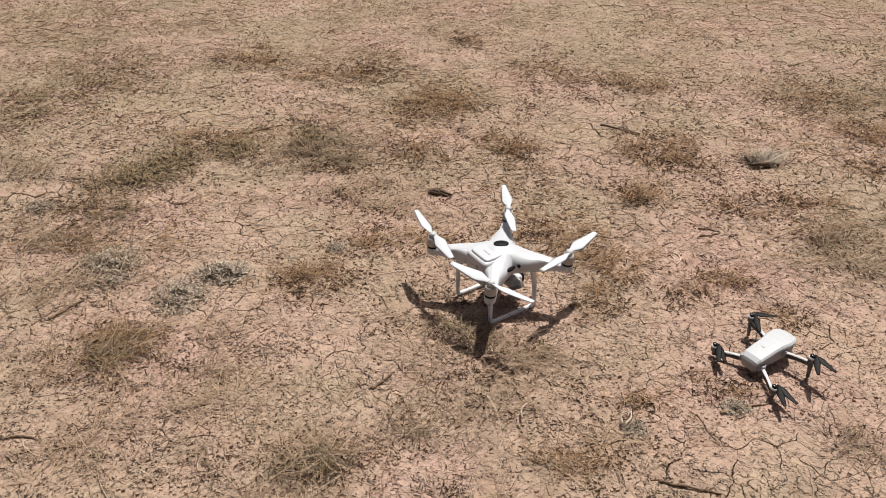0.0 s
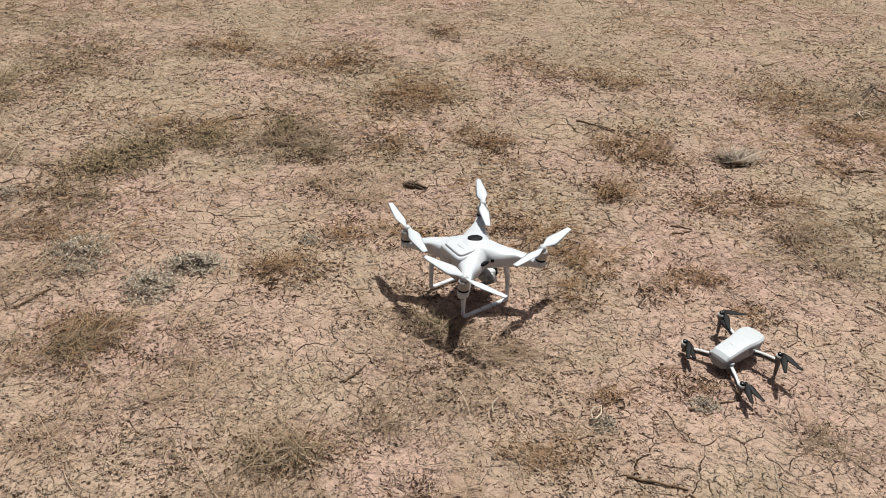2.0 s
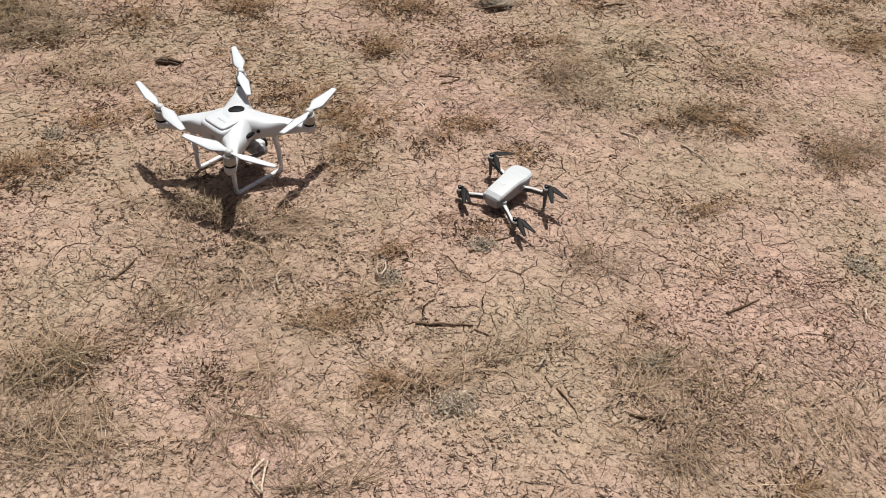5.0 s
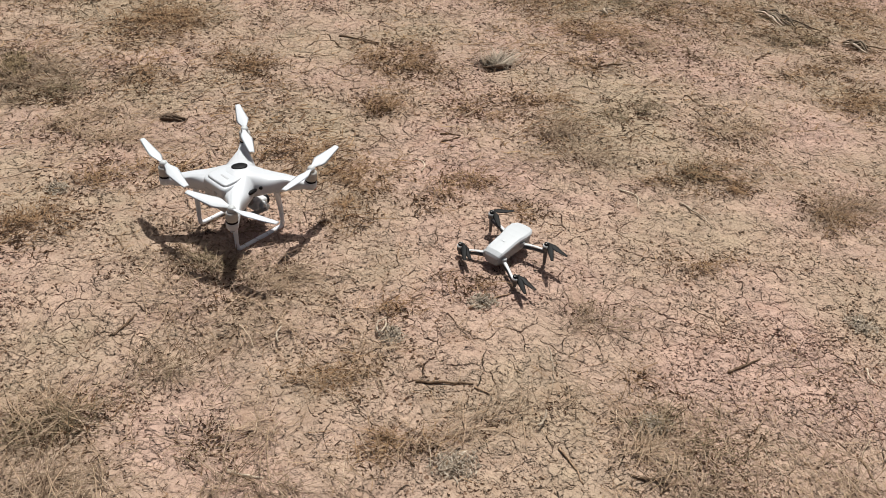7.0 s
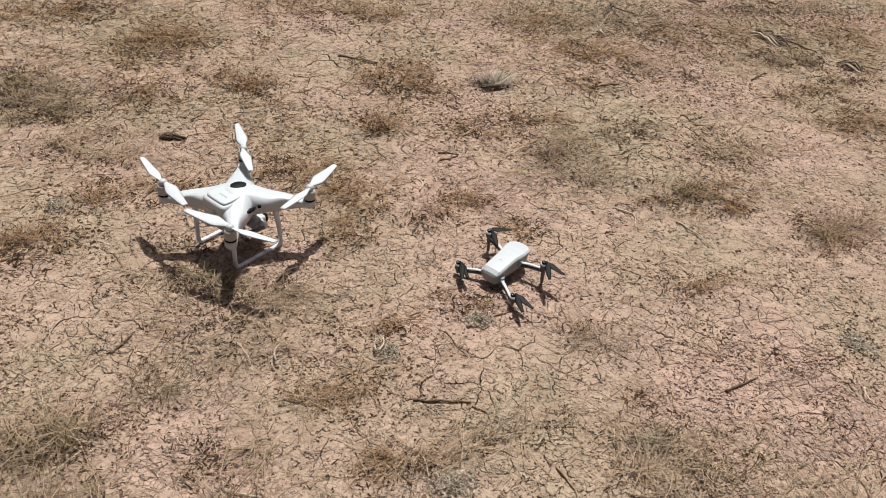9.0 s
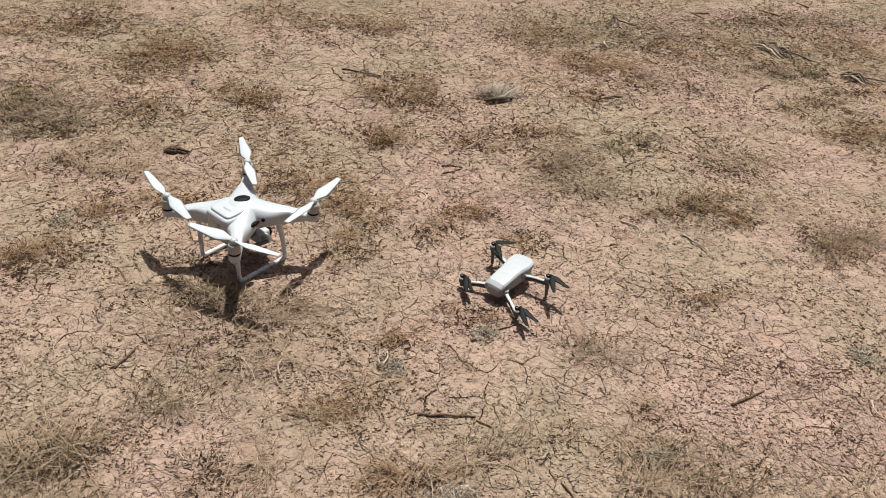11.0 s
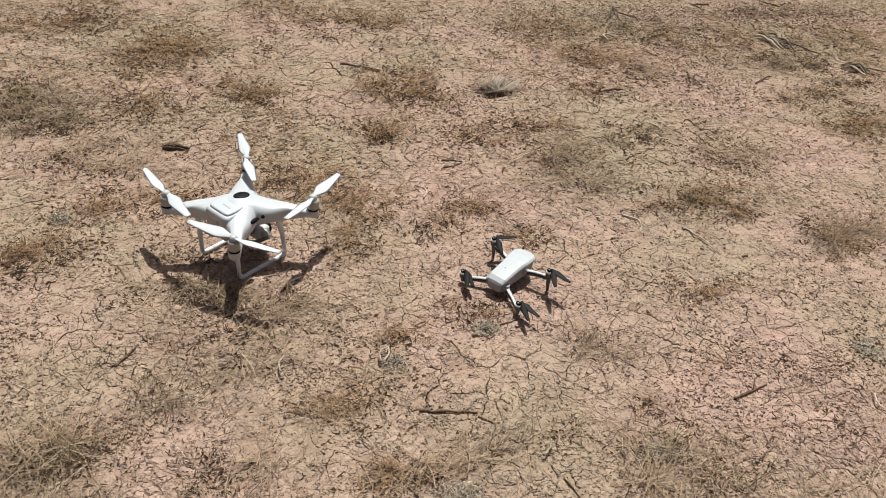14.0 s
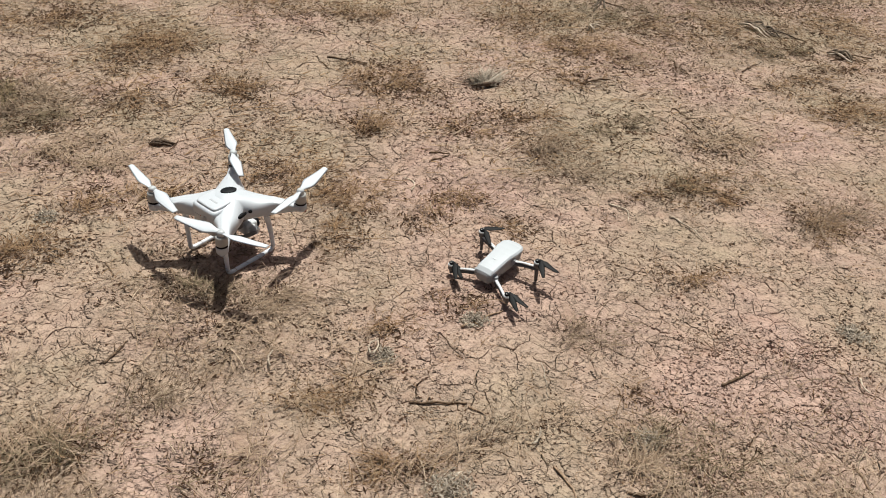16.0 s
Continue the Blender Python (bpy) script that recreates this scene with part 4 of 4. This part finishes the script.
def drone_hull():
    """The moulded shell: a domed middle that runs out into four slim arms."""
    def half_width(r):
        if r < 0.05:
            return blend(0.062, 0.0405, r / 0.05)
        if r < 0.134:
            return blend(0.0405, 0.0142, (r - 0.05) / 0.084)
        if r < ARM:
            return blend(0.0142, 0.0145, (r - 0.134) / (ARM - 0.134))
        return math.sqrt(max(0, 0.0145 ** 2 - (r - ARM) ** 2))

    def reach(theta):
        phi = abs((math.degrees(theta) + 360) % 90 - 45)
        s = math.sin(math.radians(phi))
        r = ARM + 0.0145
        while r > 0.040 and r * s > half_width(r):
            r -= 0.0004
        return r

    def top(r):
        return blend(0.184, 0.165, r / 0.10) if r < 0.10 else blend(0.165, 0.152, (r - 0.10) / 0.08)

    def low(r):
        return blend(0.108, 0.124, r / 0.10) if r < 0.10 else blend(0.124, 0.134, (r - 0.10) / 0.08)

    angles = []
    for quarter in range(4):
        for d in (0, 4, 9, 15, 21, 27, 32, 36, 38.5, 40.5, 42, 43, 44, 45, 46, 47, 48, 49.5, 51.5, 54, 58, 63, 69, 75, 81, 86):
            angles.append(math.radians(quarter * 90 + d))
    fractions = [0.12, 0.25, 0.38, 0.5, 0.6, 0.7, 0.78, 0.85, 0.91, 0.955, 0.985, 1.0]
    bm = bmesh.new()
    above, below = [], []
    for f in fractions:
        up, down = [], []
        for th in angles:
            out = reach(th)
            r = f * out
            phi = abs((math.degrees(th) + 360) % 90 - 45)
            zt, zb = top(r), low(r)
            zm = zb + 0.42 * (zt - zb)
            # across an arm the section is a rounded oval, set by the distance from its spine
            across = min(1, abs(r * math.sin(math.radians(phi))) / max(0.004, half_width(min(r, ARM)))) if r > 0.06 else 0
            mixed = blend(0, 1, (r - 0.055) / 0.05)
            edge = (1 - mixed) * f ** 2.6 + mixed * max(across ** 2.4, max(0, (f - 0.9) / 0.1) ** 2.2)
            edge = 1.0 if f == 1.0 else min(0.999, edge)
            bulge = math.sqrt(max(0, 1 - edge ** 2))
            x, y = r * math.cos(th), r * math.sin(th)
            up.append(bm.verts.new((x, y, zm + (zt - zm) * bulge)))
            down.append(bm.verts.new((x, y, zm - (zm - zb) * bulge)) if f < 1 else up[-1])
        above.append(up)
        below.append(down)
    n = len(angles)
    ct, cb = bm.verts.new((0, 0, 0.1845)), bm.verts.new((0, 0, 0.1078))
    for rings, c, flip in ((above, ct, False), (below, cb, True)):
        for k in range(n):
            f = (c, rings[0][k], rings[0][(k + 1) % n])
            bm.faces.new(f[::-1] if flip else f)
        for u, v in zip(rings, rings[1:]):
            for k in range(n):
                f = [u[k], v[k], v[(k + 1) % n], u[(k + 1) % n]]
                bm.faces.new(f[::-1] if flip else f)
    return bm


def blade_mesh(long, wide, root, thick, twist=14, sweep=0.12):
    """One propeller blade along +x: an aerofoil that widens, then tapers to a rounded tip, with a twist."""
    bm = bmesh.new()
    rings = []
    n = 13
    for i in range(n + 1):
        t = i / n
        x = root + (long - root) * t
        chord = wide * (blend(0.34, 1.0, t / 0.34) if t < 0.34 else 1.0 - 0.56 * (t - 0.34) / 0.66)
        a = math.radians(twist * (1 - 0.75 * t))
        shift = sweep * wide * (0.5 - t)
        ring = []
        for u, h in ((-0.5, 0), (-0.32, 0.5), (0.0, 0.9), (0.3, 0.6), (0.5, 0.05), (0.3, -0.2), (0.0, -0.15), (-0.3, -0.2)):
            cy, cz = u * chord + shift, h * thick
            ring.append(bm.verts.new((x, cy * math.cos(a) - cz * math.sin(a), cy * math.sin(a) + cz * math.cos(a) + 0.004 * t * t)))
        rings.append(ring)
    for u, v in zip(rings, rings[1:]):
        for k in range(8):
            bm.faces.new((u[k], u[(k + 1) % 8], v[(k + 1) % 8], v[k]))
    bm.faces.new(rings[0][::-1])
    bm.faces.new(rings[-1])
    return bm


def slab(half_x, half_y, z0, z1, edge, at, sides=40):
    """A block with softly cornered plan and a rounded upper edge."""
    bm = bmesh.new()
    rings = []
    for f, z in [(1, z0), (1, z1 - edge)] + [(1 - edge * (1 - math.cos(a)) / half_x, z1 - edge * (1 - math.sin(a))) for a in (0.4, 0.8, 1.2, 1.57)]:
        ring = []
        for k in range(sides):
            t = 2 * math.pi * (k + 0.5) / sides
            c, s = math.cos(t), math.sin(t)
            ring.append(bm.verts.new((at[0] + f * half_x * math.copysign(abs(c) ** 0.32, c), at[1] + f * half_y * math.copysign(abs(s) ** 0.32, s), z)))
        rings.append(ring)
    for u, v in zip(rings, rings[1:]):
        for k in range(sides):
            bm.faces.new((u[k], u[(k + 1) % sides], v[(k + 1) % sides], v[k]))
    bm.faces.new(rings[0][::-1])
    bm.faces.new(rings[-1])
    return bm


def facing(at, normal, along):
    """The pose of a plate at a place, its face along normal and its length along."""
    z = Vector(normal).normalized()
    y = z.cross(Vector(along)).normalized()
    x = y.cross(z)
    return Matrix.Translation(at) @ Matrix((x, y, z)).transposed().to_4x4()


def large_drone():
    ob = tagged(new("drone"), "large white quadcopter drone with white propellers standing on clay", "drone")
    ob.matrix_basis = DRONE_AT
    body = part("body", drone_hull(), WHITE_SHELL, ob, "glossy white shell with four arms")
    # battery: a slab let into the tail, a raised panel on top of it
    bat = part("battery", slab(0.038, 0.042, 0.106, 0.1735, 0.008, (-0.042, 0)), WHITE_SHELL, ob, "white battery block in the tail")
    part("battery_lip", slab(0.030, 0.035, 0.166, 0.1795, 0.004, (-0.041, 0)), WHITE_SHELL, bat)
    part("marking", rounded_box((0.005, 0.026, 0.0006), (-0.046, -0.004, 0.1797), 0.0002), MARK_GREY, bat, "grey printed bar")
    part("button_ring", lathe([(0.0048, 0), (0.0062, 0), (0.0062, 0.0012), (0.0048, 0.0012)], 20), MARK_GREY, bat, "grey ring of the power button").matrix_basis = pose(-0.0806, -0.010, 0.149, 0, -90, 0)
    for k in range(4):
        part("charge_light", disc(0.0013, 0.0013, 0.0006, pose(-0.0804, 0.006 + 0.006 * k, 0.149, 0, -90, 0), 10), MARK_GREY if k else MARK_RED, bat)
    # dark oval vent on the crown
    vent = part("top_vent", disc(0.0200, 0.0132, 0.0030, pose(0.006, 0.004, 0.1824, 0, 0, -25)), BLACK_PLASTIC, ob, "black oval vent")
    for k in range(5):
        part("slat", rounded_box((0.0012, 0.012, 0.0008), (0, 0, 0), 0.0003), BLACK_PLASTIC, vent).matrix_basis = pose(0.006, 0.004, 0.1854, 0, 0, -25) @ pose(-0.010 + 0.005 * k, 0, 0)
    # sensors on both flanks
    for side in (-1, 1):
        part("side_sensor", disc(0.0170, 0.0056, 0.0095, facing((-0.018, side * 0.0632, 0.1510), (0.10, side * 0.72, 0.60), (0.92, side * -0.39, -0.22))), BLACK_PLASTIC, ob, "black oval side sensor")
        part("side_eye", disc(0.0048, 0.0048, 0.0065, facing((0.0145, side * 0.0612, 0.1495), (-0.42, side * 0.81, 0.40), (1, 0, 0)), 14), BLACK_PLASTIC, ob, "round black eye")
        part("front_eye", disc(0.0065, 0.0065, 0.004, pose(0.072, side * 0.024, 0.118, 0, 75, 0), 16), BLACK_PLASTIC, ob, "round black eye")
    angles = {(-1, 1): 114, (1, 1): 92, (1, -1): 49, (-1, -1): 141}
    for (sx, sy), turn in angles.items():
        at = (sx * MOTOR, sy * MOTOR, 0)
        pod = part("motor_pod", lathe([(0.008, 0.131), (0.0125, 0.1325), (0.0146, 0.137), (0.0148, 0.148), (0.0140, 0.152)], 24, at), WHITE_SHELL, ob)
        part("arm_light", disc(0.006, 0.006, 0.003, pose(sx * (MOTOR + 0.006), sy * (MOTOR + 0.006), 0.1325, 180, 0, 0), 14), MARK_RED if sx > 0 else MARK_GREY, pod)
        motor = part("motor", lathe([(0.0138, 0.150), (0.0142, 0.153), (0.0142, 0.157)], 24, at), BLACK_PLASTIC, ob, "black stator")
        part("motor_bell", lathe([(0.0135, 0.1565), (0.0145, 0.158), (0.0145, 0.177), (0.0130, 0.181), (0.006, 0.182)], 28, at), MOTOR_GREY, motor, "brushed grey bell")
        prop = part("propeller", lathe([(0.0085, 0.1825), (0.0095, 0.184), (0.0095, 0.190), (0.0075, 0.194), (0.0030, 0.1955)], 20, at), GREY_SHELL, ob, "grey hub with two blades")
        for half in (0, 180):
            b = part("blade", blade_mesh(0.120, 0.033, 0.006, 0.0026, 20), WHITE_BLADE, prop, "white propeller blade")
            b.matrix_basis = pose(at[0], at[1], 0.1885) @ pose(0, 0, 0, 0, 0, turn + half - 34.5) @ Matrix.Diagonal((1, -1 if sx * sy > 0 else 1, 1, 1))
    # landing gear: on each side one bent tube, foot to foot, and its two legs
    for side in (-1, 1):
        y = 0.076 if side > 0 else -0.069
        tube_line = smooth_line([(-0.078, side * 0.070, 0.128), (-0.076, (y + side * 0.140) / 3, 0.090), (-0.073, (2 * y + side * 0.070) / 3, 0.045), (-0.070, y, 0.014), (-0.064, y, 0.0065), (-0.054, y, 0.0048),
                                 (0.0, y, 0.0048), (0.062, y, 0.0048), (0.072, y, 0.0066), (0.077, y, 0.014), (0.073, (2 * y + side * 0.072) / 3, 0.045), (0.066, (y + side * 0.144) / 3, 0.085), (0.055, side * 0.072, 0.126)], 5)
        flat = [0.0057 if p.z < 0.02 else 0.0050 + 0.0026 * min(1, (p.z - 0.02) / 0.10) for p in tube_line]
        part("landing_skid", tube(tube_line, flat, 12), SKID_WHITE, ob, "white bent landing skid with two legs")
        part("skid_pad", rounded_box((0.03, 0.0085, 0.003), (0.0, y, 0.0005), 0.001), GREY_SHELL, ob)
    # gimbal and its camera under the nose
    part("damper_plate", rounded_box((0.056, 0.060, 0.005), (0.034, 0, 0.101), 0.002), GIMBAL_GREY, ob, "grey damper plate")
    for sx in (-1, 1):
        for sy in (-1, 1):
            part("damper", lathe([(0.003, 0), (0.0045, 0.002), (0.0028, 0.004), (0.0045, 0.006), (0.003, 0.008)], 12, (0.034 + sx * 0.021, sy * 0.024, 0.1025)), BLACK_PLASTIC, ob)
    part("yaw_motor", lathe([(0.013, 0.066), (0.0148, 0.068), (0.0148, 0.096), (0.013, 0.0985)], 24, (0.022, 0, 0)), GIMBAL_GREY, ob, "grey round gimbal motor")
    part("gimbal_arm", tube(smooth_line([(0.022, 0, 0.066), (0.006, -0.004, 0.060), (0.000, -0.022, 0.056), (0.018, -0.036, 0.058), (0.048, -0.038, 0.056)], 5), 0.0062, 12, 0.8), GIMBAL_GREY, ob, "curved grey gimbal arm")
    head = part("gimbal_camera", rounded_box((0.040, 0.040, 0.034), (0.052, -0.002, 0.056), 0.007, segments=4), ARM_WHITE, ob, "boxy pale grey camera head")
    m = pose(0, 0, 0, 0, 90, 0)
    bm = lathe([(0.0145, 0.0), (0.0155, 0.002), (0.0155, 0.009), (0.013, 0.0115), (0.011, 0.0105)], 24)
    bmesh.ops.transform(bm, matrix=pose(0.071, -0.002, 0.056) @ m, verts=bm.verts)
    ringed = part("lens_ring", bm, BLACK_PLASTIC, head, "black lens ring")
    part("tilt_motor", disc(0.0115, 0.0115, 0.017, pose(0.052, -0.021, 0.058, 90, 0, 0)), ARM_WHITE, ob, "pale round tilt motor")
    part("lens", disc(0.0095, 0.0095, 0.002, pose(0.0812, -0.002, 0.056, 0, 90, 0)), LENS_GLASS, head, "dark glass lens")
    return ob


large_drone()

# ---- the small grey drone ----
SMALL_AT = pose(0.797, 1.433, 0.0, 0, 0, 34.0)


def small_hull(top_part):
    """A slim body with a waist, stepped at a seam: a pale lid above, a darker belly below."""
    bm = bmesh.new()
    # x, half width, bottom, seam, top
    sections = [(-0.074, 0.0165, 0.024, 0.0375, 0.0405), (-0.071, 0.0220, 0.017, 0.0405, 0.0470), (-0.060, 0.0255, 0.013, 0.0435, 0.0540), (-0.042, 0.0265, 0.012, 0.046, 0.0570), (-0.012, 0.0270, 0.012, 0.050, 0.0610),
                (0.010, 0.0285, 0.014, 0.052, 0.0640), (0.030, 0.0325, 0.018, 0.054, 0.0655), (0.054, 0.0320, 0.022, 0.055, 0.0655), (0.068, 0.0250, 0.028, 0.054, 0.0630), (0.076, 0.0150, 0.036, 0.053, 0.0590)]
    rings = []
    for x, w, zb, zs, zt in sections:
        ring = []
        if top_part:
            outline = [(1.0, zs), (0.99, zs + 0.55 * (zt - zs)), (0.84, zt - 0.0008), (0.3, zt), (-0.3, zt), (-0.84, zt - 0.0008), (-0.99, zs + 0.55 * (zt - zs)), (-1.0, zs)]
        else:
            outline = [(0.86, zs + 0.001), (0.90, zs - 0.3 * (zs - zb)), (0.88, zb + 0.3 * (zs - zb)), (0.66, zb), (-0.66, zb), (-0.88, zb + 0.3 * (zs - zb)), (-0.90, zs - 0.3 * (zs - zb)), (-0.86, zs + 0.001)]
        for u, z in outline:
            ring.append(bm.verts.new((x, u * w, z)))
        rings.append(ring)
    n = len(rings[0])
    for u, v in zip(rings, rings[1:]):
        for k in range(n):
            bm.faces.new((u[k], u[(k + 1) % n], v[(k + 1) % n], v[k]))
    bm.faces.new(rings[0][::-1])
    bm.faces.new(rings[-1])
    bmesh.ops.recalc_face_normals(bm, faces=bm.faces)
    return bm


def small_drone():
    ob = tagged(new("drone"), "small light grey folding drone with drooping dark propellers on clay", "drone")
    ob.matrix_basis = SMALL_AT
    belly = part("belly", small_hull(False), GREY_UNDER, ob, "mid grey lower body", False)
    lid = part("lid", small_hull(True), LID_WHITE, ob, "pale grey upper shell", False)
    for o in (belly, lid):
        bev = o.modifiers.new("worn_edges", "BEVEL")
        bev.width, bev.segments, bev.limit_method, bev.angle_limit, bev.harden_normals = 0.0012, 2, "ANGLE", radians(14), False
    part("marking", rounded_box((0.003, 0.009, 0.0005), (-0.022, 0.003, 0.0604), 0.0002, pose(0, 0, 0, 0, -6, 0)), WHITE_BLADE, lid, "white printed mark")
    part("battery_door", rounded_box((0.003, 0.030, 0.007), (-0.0715, 0, 0.0245), 0.0012), GREY_UNDER, ob, "grey battery door")
    part("nose_camera", rounded_box((0.018, 0.020, 0.018), (0.070, 0, 0.030), 0.006), BLACK_PLASTIC, ob, "small dark nose camera")
    for k in range(6):
        part("vent_slot", rounded_box((0.0016, 0.0012, 0.010), (-0.05 + 0.006 * k, -0.0232, 0.026), 0.0004), BLACK_PLASTIC, belly)
    # arms: hub place, root place, blade headings
    arms = [((0.050, 0.092, 0.068), (0.030, 0.026, 0.046), (-2, -92), True), ((0.034, -0.090, 0.068), (0.022, -0.026, 0.044), (-60, -101), True),
            ((-0.080, 0.090, 0.034), (-0.055, 0.026, 0.030), (-86, -100), False), ((-0.090, -0.087, 0.034), (-0.052, -0.024, 0.030), (-90, -60), False)]
    for hub, root, ways, front in arms:
        h, r = Vector(hub), Vector(root)
        foot = h - Vector((0, 0, 0.017))
        middle = r.lerp(foot, 0.5) + Vector((0, 0, 0.0015))
        arm = part("arm", tube(smooth_line([r, r.lerp(foot, 0.18), middle, r.lerp(foot, 0.85), foot], 4), [0.0058] * 3 + [0.0046] * 4 + [0.0038] * 6 + [0.0046] * 4, 12, 0.45), ARM_WHITE, ob, "slim white grey arm")
        low = Vector((0, -0.0010, -0.0085))
        part("arm_underside", tube(smooth_line([r + low, r.lerp(foot, 0.18) + low, middle + low, r.lerp(foot, 0.85) + low, foot + low], 4), [0.0056] * 3 + [0.0046] * 4 + [0.0040] * 10, 10, 1.0), DARK_UNDER, arm, "dark grey underside")
        part("hinge", lathe([(0.0072, -0.008), (0.0085, -0.0065), (0.0085, 0.0065), (0.0072, 0.008)], 18, tuple(r + Vector((0, 0, -0.002)))), GREY_UNDER, arm)
        motor = part("motor", lathe([(0.0072, -0.019), (0.0088, -0.017), (0.0088, -0.004), (0.0074, -0.0025), (0.003, -0.002)], 20, hub), DARK_UNDER, ob, "small dark motor")
        part("motor_ring", lathe([(0.0086, -0.0068), (0.0093, -0.0062), (0.0093, -0.0028), (0.0076, -0.0016)], 20, hub), ARM_WHITE, motor, "pale rim")
        if front:
            part("leg", tube([foot + Vector((0, 0, 0.004)), foot + Vector((0.002, 0, -0.02)), Vector((h.x + 0.004, h.y, 0.003))], [0.0068, 0.0055, 0.0042], 10, 0.7), DARK_UNDER, ob, "short grey landing leg")
        else:
            part("leg", tube([foot + Vector((0, 0, 0.001)), Vector((h.x, h.y, 0.004))], [0.006, 0.0045], 10), DARK_UNDER, ob, "short grey landing foot")
        prop = part("propeller", lathe([(0.006, -0.002), (0.0068, 0), (0.0062, 0.0035), (0.003, 0.0045)], 16, hub), BLACK_PLASTIC, ob, "black hub with folded blades")
        for k, way in enumerate(ways):
            a = radians(way - 34)
            b = part("blade", blade_mesh(0.061, 0.0165, 0.0, 0.0012, 16, 0.3), BLADE_GREY, prop, "dark grey folded blade")
            b.matrix_basis = pose(*hub) @ pose(0.004 * math.cos(a + 1.2), 0.004 * math.sin(a + 1.2), 0.001 + 0.0016 * k) @ pose(0, 0, 0, 0, 0, way - 34) @ pose(0, 0, 0, 0, 7 if k == 0 else 10, 0)
        for sgn in (-1, 1):
            part("screw", lathe([(0.0016, 0.002), (0.0018, 0.0042), (0.0010, 0.0048)], 8, (hub[0] + 0.0035 * sgn, hub[1], hub[2])), MOTOR_GREY, prop)
    return ob


small_drone()

# ---- plates of the clay crust ----
verts, fours, four_of, threes, three_of, middles = crust_surface()
order = np.argsort(np.hypot(middles[:, 0] - 0.55, middles[:, 1] - 1.25))
by_four, by_three = np.argsort(four_of, kind="stable"), np.argsort(three_of, kind="stable")
four_at, three_at = np.searchsorted(four_of[by_four], np.arange(len(middles) + 1)), np.searchsorted(three_of[by_three], np.arange(len(middles) + 1))
for c in order[:300]:
    link("crust_plate", crust_mesh("crust_plate", verts, fours[by_four[four_at[c]:four_at[c + 1]]], threes[by_three[three_at[c]:three_at[c + 1]]], SOIL), ground)
outer = np.ones(len(middles), dtype=bool)
outer[order[:300]] = False
tagged(link("crust_plates", crust_mesh("crust_plates", verts, fours[outer[four_of]], threes[outer[three_of]], SOIL), ground), "cracked plates of dry reddish clay crust", kind="stuff")
